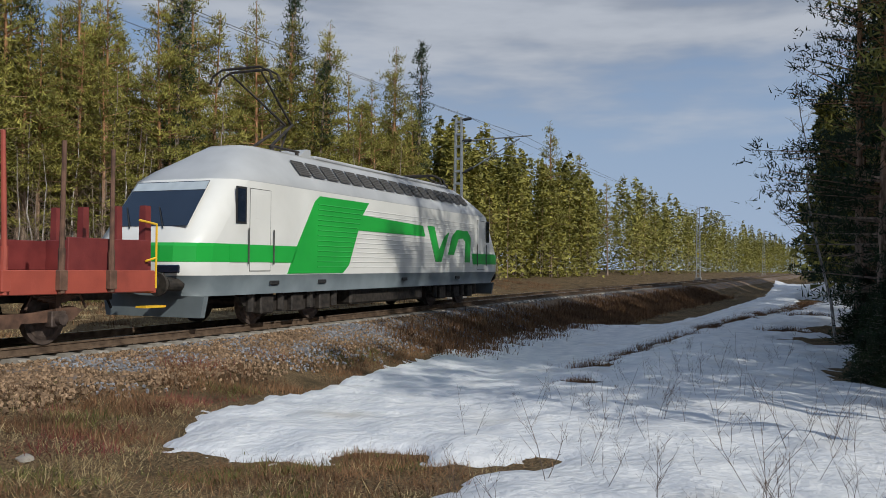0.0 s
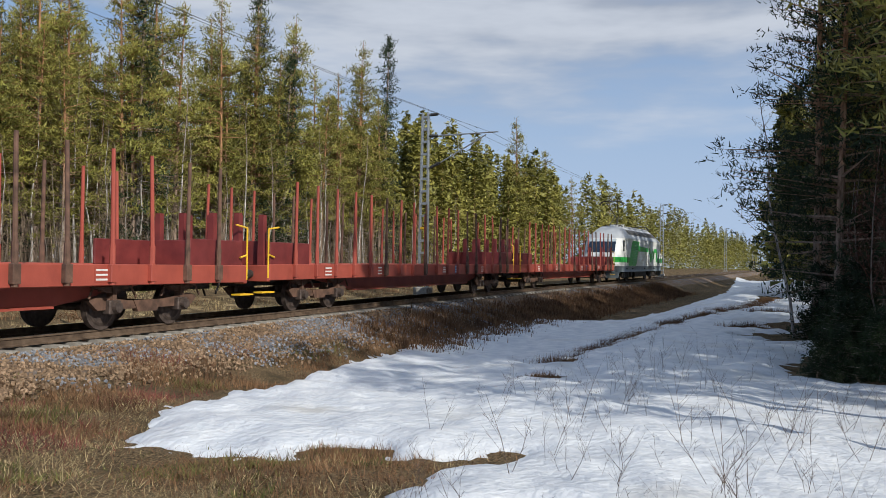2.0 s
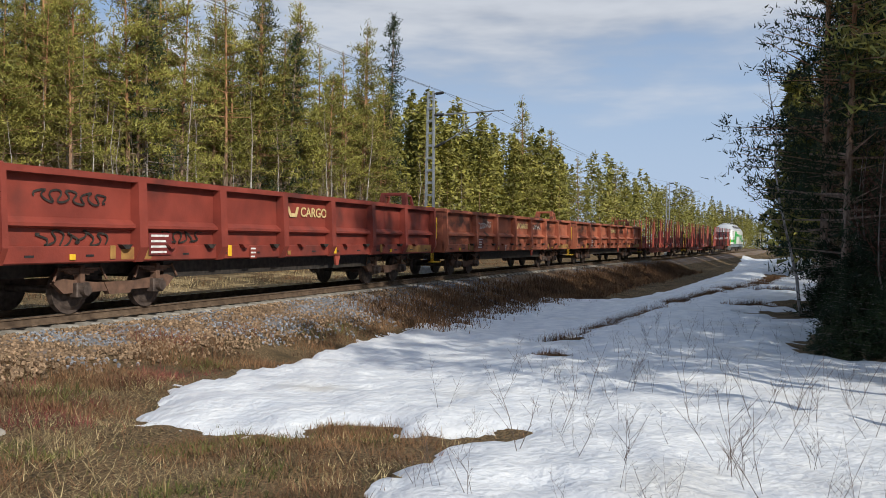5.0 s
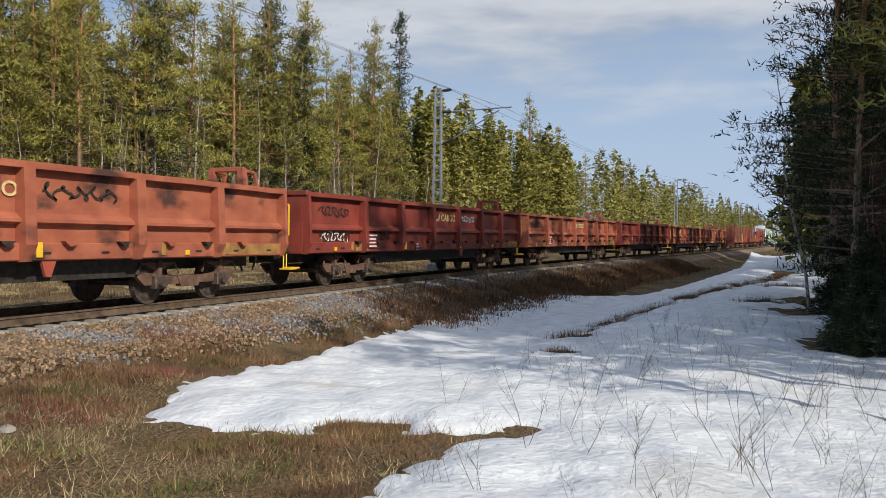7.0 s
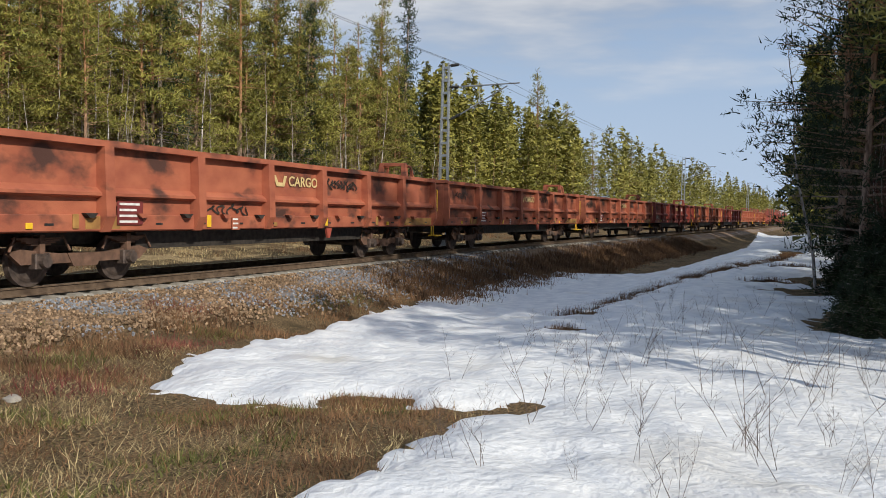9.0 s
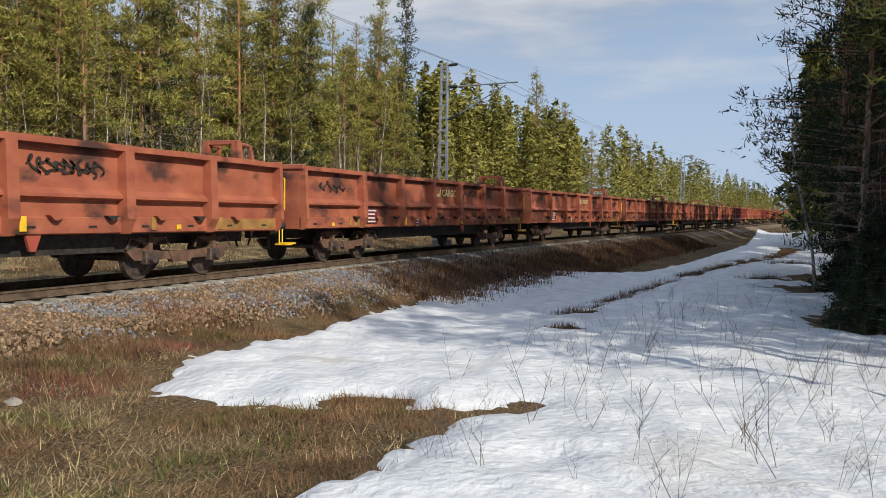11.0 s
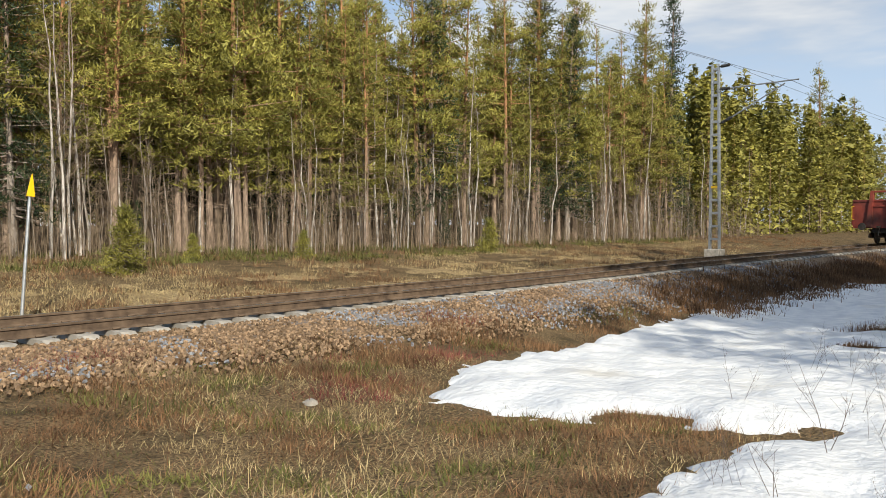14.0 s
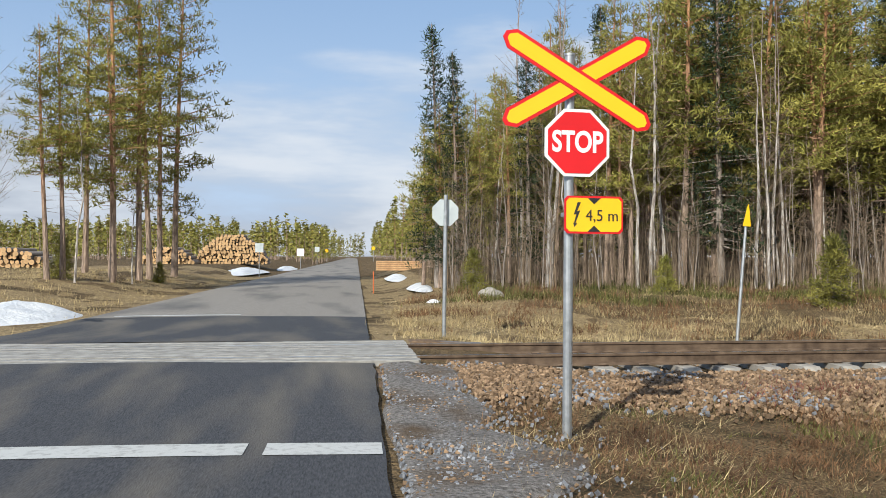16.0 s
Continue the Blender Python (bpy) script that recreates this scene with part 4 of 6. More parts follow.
            for z in range(7):
                u = (z + 0.5) / 7
                yy, zz = 1.36 - 0.34 * u, 3.86 + 0.41 * u
                rod(bm, (x0, s * (yy + 0.022), zz + 0.022), (x0 + 0.6, s * (yy + 0.022), zz + 0.022), 0.012, 0.012, 4)
            part("louvre", bm, M["louver"], w)
        # cab doors, windows and rails
        for d in (-1, 1):
            bm = bmesh.new()
            xd = d * (h - 2.55)
            box(bm, xd - 0.42, xd + 0.42, min(y, y + s * 0.009), max(y, y + s * 0.009), 1.35, 3.3, 0.003)
            door = part("cab_door", bm, M["loco_white"], w)
            bm = bmesh.new()
            box(bm, xd - 0.437, xd + 0.437, min(y, y + s * 0.0045), max(y, y + s * 0.0045), 1.333, 3.317)
            part("door_seal", bm, M["louver"], door)
            bm = bmesh.new()
            box(bm, xd - 0.2, xd + 0.2, min(y, y + s * 0.012), max(y, y + s * 0.012), 2.6, 3.2, 0.003)
            part("door_panel", bm, M["loco_white"], door)
            bm = bmesh.new()
            box(bm, xd - 0.424, xd + 0.424, min(y, y + s * 0.0145), max(y, y + s * 0.0145), band, band + 0.42)
            part("door_stripe", bm, G, door)
            for q in (-0.52, 0.52):
                bm = bmesh.new()
                rod(bm, (xd + q, y + s * 0.05, 1.5), (xd + q, y + s * 0.05, 2.35), 0.018, 0.018, 6)
                part("handrail", bm, M["louver"], door)
            bm = bmesh.new()
            xw = d * (h - 1.78)
            prism(bm, ((xw - 0.2, 2.45), (xw + 0.2, 2.45), (xw + 0.2, 3.32), (xw - 0.2, 3.32)), "y", y - s * 0.005, y + s * 0.012)
            win = part("side_window", bm, M["black"], w)
            bm = bmesh.new()
            box(bm, xw - 0.15, xw + 0.15, min(y, y + s * 0.016), max(y, y + s * 0.016), 2.5, 3.27)
            part("pane", bm, M["glass"], win)
        for x in (-h + 3.2, -h + 5.5, 0.5, 5.2):
            bm = bmesh.new()
            box(bm, x - 0.2, x + 0.2, min(y - s * 0.03, y + s * 0.004), max(y - s * 0.03, y + s * 0.004), 1.0, 1.1, 0.01)
            part("step_slot", bm, M["black"], w)
    for d in (-1, 1):
        # wind-screens in the sloping front
        bm = bmesh.new()
        q = []
        for z, yy in ((2.34, 1.12), (2.34, -1.12), (3.42, -1.05), (3.42, 1.05)):
            q.append((d * (h - loco_end(z) + 0.015), yy * (1 if d > 0 else -1), z + 0.01))
        poly(bm, q)
        ws = part("windscreen", bm, M["glass"], w, "dark slanting windscreen")
        bm = bmesh.new()
        q = [(d * (h - loco_end(z) + 0.022), yy * (1 if d > 0 else -1), z + 0.012) for z, yy in ((3.2, 1.06), (3.2, -1.06), (3.4, -1.04), (3.4, 1.04))]
        poly(bm, q)
        part("sun_blind", bm, M["sign_back"], ws, "pale blue-grey sun blind behind the glass")
        bm = bmesh.new()
        for yy in (-0.5, 0.45):
            rod(bm, (d * (h - loco_end(2.3) + 0.05), yy, 2.3), (d * (h - loco_end(2.8) + 0.05), yy + 0.45, 2.8), 0.015, 0.012, 5)
        part("wiper", bm, M["black"], ws)
        bm = bmesh.new()
        rows = []
        for z in (1.55, 1.76, 1.9, 1.97):
            e, hw = loco_end(z), loco_half(z)
            half = ((h - e, -hw * 0.44), (h - e - 0.06, -hw * 0.64), (h - e - 0.3, -hw * 0.92), (h - e - 0.75, -hw * 0.985), (h - e - 1.42, -hw))
            line = [(x + 0.008, y - 0.008) for x, y in half[::-1]] + [(x + 0.008, -y + 0.008) for x, y in half]
            rows.append([bm.verts.new((d * x, y, z)) for x, y in line])
        for r0, r1 in zip(rows, rows[1:]):
            for i in range(len(r0) - 1):
                q = (r0[i], r0[i + 1], r1[i + 1], r1[i])
                bm.faces.new(q if d > 0 else q[::-1])
        part("front_stripe", bm, G, w)
        for yy in (-0.95, 0.95):
            bm = bmesh.new()
            x = d * (h - loco_end(1.4) - 0.03)
            box(bm, min(x, x + d * 0.06), max(x, x + d * 0.06), yy - 0.3, yy + 0.3, 1.3, 1.48, 0.02)
            part("headlight", bm, M["glass"], w)
            bm = bmesh.new()
            rod(bm, (d * (h - 0.35), yy, 1.06), (d * (h + 0.1), yy, 1.06), 0.17, 0.15, 14)
            rod(bm, (d * (h + 0.1), yy, 1.06), (d * (h + 0.28), yy, 1.06), 0.12, 0.12, 12)
            rod(bm, (d * (h + 0.28), yy, 1.06), (d * (h + 0.34), yy, 1.06), 0.26, 0.25, 16)
            part("buffer", bm, M["dark_metal"], w)
        bm = bmesh.new()
        prism(bm, ((-1.35, 0.3), (1.35, 0.3), (1.45, 0.78), (-1.45, 0.78)), "x", *sorted((d * (h - 0.75), d * (h - 0.6))))
        part("snow_plough", bm, M["loco_grey"], w)
        # bogie
        bm = bmesh.new()
        xb = d * (h - 4.6)
        for s in (-1, 1):
            prism(bm, ((xb - 2.4, 0.72), (xb - 2.2, 0.5), (xb - 0.7, 0.3), (xb + 0.7, 0.3), (xb + 2.2, 0.5), (xb + 2.4, 0.72)), "y", s * 1.12 - 0.07, s * 1.12 + 0.07)
            for dx in (-1.4, 0, 1.4):
                box(bm, xb + dx - 0.28, xb + dx + 0.28, s * 1.22 - 0.12, s * 1.22 + 0.12, 0.28, 0.74, 0.03)
            for dx in (-2.0, -0.7, 0.7, 2.0):
                rod(bm, (xb + dx, s * 1.24, 0.35), (xb + dx, s * 1.24, 0.8), 0.11, 0.11, 10)
        bg = part("bogie", bm, M["dark_metal"], w)
        wheelset_parts(bg, (xb - 1.4, xb + 1.4), 0.55)
    bm = bmesh.new()
    box(bm, -2.6, 2.6, -1.25, 1.25, 0.32, 0.8, 0.06)
    part("transformer_box", bm, M["dark_metal"], w)
    bm = bmesh.new()
    box(bm, -3.9, 6.0, -0.75, 0.75, 4.5, 4.62, 0.04)
    prism(bm, ((-4.6, 4.5), (-3.9, 4.5), (-3.9, 4.78), (-4.1, 4.78)), "y", -0.6, 0.6)
    part("roof_equipment_cover", bm, M["loco_roof"], w)

    def pantograph(x0, raised, name):
        bm = bmesh.new()
        r = 0.035
        for y in (-0.55, 0.55):
            rod(bm, (x0 - 0.7, y, 4.66), (x0 + 0.7, y, 4.66), r, r, 6)
            for q in (-0.6, 0.6):
                rod(bm, (x0 + q, y, 4.5), (x0 + q, y, 4.66), 0.06, 0.05, 8)
        if raised:
            knee, top = (x0 + 1.0, 5.5), (x0 - 1.1, 6.6)
            for y in (-0.14, 0.14):
                rod(bm, (x0 - 0.35, y * 2.2, 4.68), (knee[0], y, knee[1]), 0.045, 0.04, 7)
            rod(bm, (x0 + 0.6, 0.0, 4.68), (knee[0] - 0.05, 0, knee[1] - 0.15), 0.03, 0.03, 6)
            for y in (-0.5, 0.5):
                rod(bm, (knee[0], y * 0.2, knee[1]), (top[0], y, top[1]), 0.035, 0.028, 7)
            zt, xt = top[1], top[0]
        else:
            for y in (-0.3, 0.3):
                rod(bm, (x0 - 0.6, y, 4.72), (x0 + 1.0, y * 0.4, 4.78), 0.04, 0.04, 6)
                rod(bm, (x0 + 1.0, y * 0.4, 4.78), (x0 - 0.8, y, 4.86), 0.035, 0.03, 6)
            zt, xt = 4.88, x0 - 0.8
        for dx in (-0.18, 0.18):
            rod(bm, (xt + dx, -0.6, zt + 0.05), (xt + dx, 0.6, zt + 0.05), 0.035, 0.035, 6)
            for s in (-1, 1):
                rod(bm, (xt + dx, s * 0.6, zt + 0.05), (xt + dx, s * 0.9, zt - 0.1), 0.03, 0.03, 6)
                rod(bm, (xt + dx, s * 0.9, zt - 0.1), (xt + dx, s * 0.98, zt - 0.3), 0.03, 0.045, 6)
        part(name, bm, M["dark_metal"], w, "raised dark pantograph" if raised else "folded pantograph")
    pantograph(-h + 5.1, True, "pantograph")
    pantograph(h - 4.4, False, "pantograph")
    return w


loco = build_loco()
VEHICLES.append((loco, 15.15 + LL / 2))
flat = flat_wagon()
VEHICLES.append((flat, 14.1 - 22.9 / 2))
for k in (1, 2):
    VEHICLES.append((copy_thing(flat, pose(0, 0, 0)), 14.1 - 22.9 / 2 - 24.17 * k))
g_a = gondola("open steel wagon in faded red paint with rust stains", M["gond_red"], M["cream_mark"])
g_b = gondola("open steel wagon in dark red paint, streaked with rust", M["gond_dark"], M["cream_mark"])
g_c = gondola("open dark red steel wagon with racks over both ends", M["gond_dark"], M["white_mark"], True)
order = "aababaaaaaa"
used = {"a": False, "b": False}
for k, c in enumerate(order):
    src = {"a": g_a, "b": g_b}[c]
    ob = src if not used[c] else copy_thing(src, pose(0, 0, 0))
    used[c] = True
    VEHICLES.append((ob, -58.4 - 10.1 - 21.47 * k))
    rnd = random.Random(40 + k)
    for q in range(1 + k % 3):
        scrawl(ob, -GL / 2 + rnd.choice((1.8, 5.0, 7.6, 13.2, 18.6)), rnd.choice((1.48, 2.2, 2.25)), rnd.uniform(1.2, 2.0), 0.36, -1.43, k * 7 + q, M["white_mark"] if k in (1, 4) else M["dark_metal"])
VEHICLES.append((g_c, -58.4 - 10.1 - 21.47 * 11))
for q, (x, z) in enumerate(((7.7, 1.5), (10.4, 1.5), (13.1, 2.25), (15.9, 1.5), (18.6, 2.3))):
    scrawl(g_c, -GL / 2 + x, z, 1.3, 0.36, -1.43, 60 + q, M["white_mark"])


# ---- overhead line ----
POLES = (-31.0, 42.2, 116.0, 196.0, 276.0)


def catenary_pole(x):
    y = track_y(x) + 3.3
    z0 = track_z(x)
    w = thing("catenary_pole", "galvanised lattice overhead line mast with a bracket arm", "mast", pose(x, y, z0, 0, 0, math.degrees(math.atan(track_y(x + 1) - track_y(x)))), "catenary masts")
    bm = bmesh.new()
    box(bm, -0.4, 0.4, -0.4, 0.4, -0.7, 0.1, 0.04)
    part("foundation", bm, M["concrete"], w)
    for s in (-1, 1):
        bm = bmesh.new()
        prism(bm, ((s * 0.2, 0.1), (s * 0.29, 0.1), (s * 0.19, 9.3), (s * 0.12, 9.3)), "x", -0.1, 0.1)
        part("leg", bm, M["galv"], w)
    for k in range(14):
        z = 0.6 + k * 0.65
        bm = bmesh.new()
        box(bm, -0.07, 0.07, -0.21 + 0.006 * k, 0.21 - 0.006 * k, z - 0.06, z + 0.06)
        part("batten", bm, M["galv"] if k != 4 else M["yellow"], w)
    bm = bmesh.new()
    rod(bm, (0, -0.75, 8.05), (0, -4.05, 8.12), 0.04, 0.035, 8)
    rod(bm, (0, -0.85, 6.62), (0, -3.4, 8.0), 0.035, 0.035, 8)
    rod(bm, (0, -2.3, 7.25), (0, -3.5, 7.0), 0.02, 0.02, 6)
    rod(bm, (0, -1.9, 7.15), (0, -1.9, 8.06), 0.012, 0.012, 5)
    part("bracket_arm", bm, M["galv"], w)
    for p, q in (((0, -0.12, 8.05), (0, -0.78, 8.05)), ((0, -0.12, 6.3), (0, -0.88, 6.64)), ((0, -0.1, 9.15), (0, -0.75, 9.2))):
        bm = bmesh.new()
        p, q = Vector(p), Vector(q)
        rod(bm, p, q, 0.035, 0.035, 6)
        for k in range(6):
            c = p.lerp(q, 0.3 + 0.11 * k)
            rod(bm, c, c + (q - p).normalized() * 0.05, 0.09, 0.07, 10)
        part("insulator", bm, M["black"], w)


for x in POLES:
    catenary_pole(x)


def wire(name, dy, z_high, z_low, r, label):
    bm = bmesh.new()
    for a, b in zip(POLES, POLES[1:]):
        pts = []
        for k in range(13):
            u = k / 12
            x = a + (b - a) * u
            yy = (track_y(a) * (1 - u) + track_y(b) * u) + dy
            pts.append((x, yy, z_low + (z_high - z_low) * (2 * u - 1) ** 2 + track_z(x)))
        tube(bm, pts, [r] * len(pts), 4)
    return tagged(link(name, bm, M["dark_metal"]), label, "wire", "overhead wires")


wire("messenger_wire", -0.35, 8.12, 7.3, 0.008, "thin dark overhead messenger wire")
wire("contact_wire", 0.0, 6.68, 6.66, 0.007, "thin dark overhead contact wire")
wire("return_wire", 2.6, 9.2, 8.5, 0.009, "thin dark return wire on the masts")


# ---- signs ----
def octagon(r):
    return [(r * math.cos(radians(22.5 + 45 * k)), r * math.sin(radians(22.5 + 45 * k))) for k in range(8)]


def crossing_sign():
    w = thing("crossing_sign", "level crossing sign post with red and yellow cross and stop sign", "road sign", pose(2.02, -5.45, -0.29, 0, 0.3, 3))
    bm = bmesh.new()
    rod(bm, (0, 0, -0.3), (0, 0, 3.5), 0.043, 0.043, 16)
    rod(bm, (0, 0, 3.5), (0, 0, 3.52), 0.05, 0.05, 16)
    part("post", bm, M["galv"], w, smooth_faces=False)
    y = -0.065
    for k, (ang, dy) in enumerate(((-30.0, -0.012), (30.0, 0.0))):
        m = Matrix.Translation((0.05, y + dy, 3.26)) @ Matrix.Rotation(radians(-ang), 4, "Y")
        arm = thing("cross_arm", "", "")
        for key in list(arm.keys()):
            del arm[key]
        arm.parent = w
        arm.matrix_basis = m
        for nm, L, hh, a, b, mt in (("red_board", 0.78, 0.096, -0.012, 0.0, M["sign_red"]), ("yellow_field", 0.74, 0.066, -0.0155, -0.012, M["sign_yellow"])):
            bm = bmesh.new()
            prism(bm, ((-L, -hh * 0.3), (-L + hh * 0.85, -hh), (L - hh * 0.85, -hh), (L, -hh * 0.3), (L, hh * 0.3), (L - hh * 0.85, hh), (-L + hh * 0.85, hh), (-L, hh * 0.3)), "y", a, b)
            part(nm, bm, mt, arm)
    stop = thing("stop_plate", "", "")
    for key in list(stop.keys()):
        del stop[key]
    stop.parent = w
    stop.matrix_basis = pose(0.05, y, 2.71)
    for nm, r, a, b, mt in (("white_rim", 0.325, -0.012, 0.0, M["sign_white"]), ("red_field", 0.295, -0.016, -0.012, M["sign_red"])):
        bm = bmesh.new()
        prism(bm, octagon(r), "y", a, b)
        part(nm, bm, mt, stop)
    letters("STOP", 0.26, stop, pose(0, -0.0185, 0.0, 90, 0, 0), M["sign_white"], squeeze=0.76, weight=0.03)
    plate = thing("voltage_plate", "", "")
    for key in list(plate.keys()):
        del plate[key]
    plate.parent = w
    plate.matrix_basis = pose(0.21, y, 2.07)
    for nm, a, b, hx, hz, mt in (("red_rim", -0.012, 0.0, 0.275, 0.168, M["sign_red"]), ("yellow_field", -0.016, -0.012, 0.258, 0.15, M["sign_yellow"])):
        bm = bmesh.new()
        c = 0.03
        prism(bm, ((-hx, -hz + c), (-hx + c, -hz), (hx - c, -hz), (hx, -hz + c), (hx, hz - c), (hx - c, hz), (-hx + c, hz), (-hx, hz - c)), "y", a, b)
        part(nm, bm, mt, plate)
    bm = bmesh.new()
    prism(bm, ((-0.06, 0.15), (0.06, 0.15), (0.0, 0.095)), "y", -0.019, -0.016)
    prism(bm, ((-0.06, -0.15), (0.0, -0.095), (0.06, -0.15)), "y", -0.019, -0.016)
    prism(bm, ((-0.155, 0.11), (-0.19, -0.0), (-0.165, 0.005), (-0.19, -0.08), (-0.2, -0.06), (-0.185, -0.11), (-0.155, -0.075), (-0.175, -0.075), (-0.13, 0.04), (-0.16, 0.03), (-0.125, 0.11)), "y", -0.019, -0.016)
    part("symbol", bm, M["black"], plate)
    letters("4,5 m", 0.145, plate, pose(0.075, -0.0185, -0.01, 90, 0, 0), M["black"], squeeze=0.95, weight=0.0)
    for z in (3.28, 2.71, 2.07):
        bm = bmesh.new()
        box(bm, -0.06, 0.06, -0.06, 0.05, z - 0.02, z + 0.02, 0.005)
        part("clamp", bm, M["galv"], w)


crossing_sign()


def stop_sign_back():
    w = thing("stop_sign", "grey back of an octagonal stop sign on a steel post", "road sign", pose(2.2, 4.36, -0.36, 0, 0.6, 0))
    bm = bmesh.new()
    rod(bm, (0, 0, -0.3), (0, 0, 3.02), 0.04, 0.04, 14)
    part("post", bm, M["galv"], w)
    bm = bmesh.new()
    rod(bm, (0, 0, 0), (0, 0, 0.14), 0.1, 0.07, 10)
    part("base", bm, M["concrete"], w)
    bm = bmesh.new()
    prism(bm, [(x, z + 2.66) for x, z in octagon(0.29)], "y", 0.05, 0.065)
    part("plate", bm, M["sign_back"], w)
    # the cross on the far side of the road, seen from behind
    v = thing("crossing_sign", "pale grey back of a level crossing cross", "road sign", pose(-8.2, 4.4, -0.3))
    bm = bmesh.new()
    rod(bm, (0, 0, -0.3), (0, 0, 3.4), 0.043, 0.043, 12)
    part("post", bm, M["galv"], v)
    for a in (-32, 32):
        bm = bmesh.new()
        prism(bm, ((-0.75, -0.08), (0.75, -0.08), (0.8, 0), (0.75, 0.08), (-0.75, 0.08), (-0.8, 0)), "y", 0.05, 0.062 if a < 0 else 0.066)
        ob = part("cross_arm", bm, M["sign_back"], v)
        ob.matrix_basis = Matrix.Translation((0, 0, 3.2)) @ Matrix.Rotation(radians(a), 4, "Y")


stop_sign_back()


def marker_post():
    w = thing("marker_post", "leaning thin grey post with a yellow pointed head", "marker post", pose(8.2, 3.82, -0.56, 0, 4.6, 0))
    bm = bmesh.new()
    rod(bm, (0, 0, -0.2), (0, 0, 2.72), 0.035, 0.03, 10)
    part("post", bm, M["galv"], w)
    bm = bmesh.new()
    prism(bm, ((-0.085, 2.62), (0.085, 2.62), (0.03, 2.95), (0.0, 3.08), (-0.03, 2.95)), "y", -0.05, -0.03)
    part("head", bm, M["sign_yellow"], w)


marker_post()


# ---- trees ----
def needle_tufts(verts, faces, c, way, rnd, size, count):
    """Slim needle blades fanned round a shoot."""
    for _ in range(count):
        d = Vector((rnd.gauss(0, 1), rnd.gauss(0, 1), rnd.gauss(0, 1) + 0.25))
        d = (d.normalized() + way * 0.9).normalized()
        side = d.orthogonal()
        side.rotate(Matrix.Rotation(rnd.uniform(0, 6.28), 3, d))
        p = Vector(c) + Vector((rnd.gauss(0, 1), rnd.gauss(0, 1), rnd.gauss(0, 0.6))) * size * 0.55
        L, wd = size * rnd.uniform(0.6, 1.3), size * rnd.uniform(0.05, 0.1)
        b = len(verts)
        verts += [p + side * wd, p + d * L, p - side * wd]
        faces.append((b, b + 1, b + 2))


def pine(name, seed, height, clear, spread, leaf, tufts, bark, needles, label, category="tree", dead=10, group="", spire=False):
    """Trunk with limbs, and a crown of needle tufts with gaps; clear: the bare part of the trunk."""
    rnd = random.Random(seed)
    w = thing(name, label, category, group=group)
    bm = bmesh.new()
    bend = (rnd.uniform(-0.02, 0.02), rnd.uniform(-0.02, 0.02))
    r0 = 0.0085 * height + 0.01

    def axis(z):
        u = z / height
        return Vector((bend[0] * height * u * u + 0.04 * math.sin(u * 5 + seed), bend[1] * height * u * u + 0.04 * math.cos(u * 4 + seed), z))
    n = 9
    zs = [-0.3] + [height * k / n for k in range(1, n + 1)]
    tube(bm, [axis(a) for a in zs], [r0 * (1.25 if a < 0 else 1) * (1 - 0.93 * max(0, a) / height) ** 0.9 + 0.003 for a in zs], 7)
    verts, faces = [], []
    z = clear * height
    for _ in range(dead):
        zz = rnd.uniform(0.12, clear) * height
        a = rnd.uniform(0, 6.28)
        L = rnd.uniform(0.4, 1.3)
        p = axis(zz)
        rod(bm, p, p + Vector((math.cos(a) * L, math.sin(a) * L, rnd.uniform(-0.25, 0.25) * L)), 0.014, 0.004, 3)
    while z < height * 0.98:
        u = (z - clear * height) / (height * (1 - clear))
        if spire:
            reach = spread * (1 - u) ** 0.85 + 0.12
        else:
            reach = spread * 1.2 * min(1.0, 0.6 + 1.8 * u) * (1 - u) ** 0.9 + 0.14
        for _ in range(rnd.choice((4, 5, 5, 6))):
            a = rnd.uniform(0, 6.28)
            L = reach * rnd.uniform(0.45, 1.15)
            up = (-0.05 + 0.6 * u if not spire else -0.25 + 0.5 * u) + rnd.uniform(-0.1, 0.12)
            p = axis(z + rnd.uniform(-0.2, 0.2))
            q = p + Vector((math.cos(a) * L, math.sin(a) * L, up * L))
            rod(bm, p, q, 0.012 + 0.012 * L, 0.005, 3)
            k = max(2, int(tufts * L / max(spread, 0.1)))
            for i in range(k):
                s = 0.3 + 0.7 * (i + rnd.random()) / k
                c = p.lerp(q, s) + Vector((rnd.gauss(0, 0.13) * L, rnd.gauss(0, 0.13) * L, rnd.gauss(0.03, 0.035) * L))
                needle_tufts(verts, faces, c, (q - p).normalized() * 0.5 + Vector((0, 0, 0.4)), rnd, leaf, 10)
        z += rnd.uniform(0.34, 0.56) * (height / 12) * (1.1 if not spire else 0.7)
    top = axis(height)
    for i in range(6):
        needle_tufts(verts, faces, top - Vector((0, 0, 0.12 * i)), Vector((0, 0, 1)), rnd, leaf * 0.8, 4)
    part("trunk", bm, bark, w)
    from_lists("crown", verts, faces, needles, w)
    return w


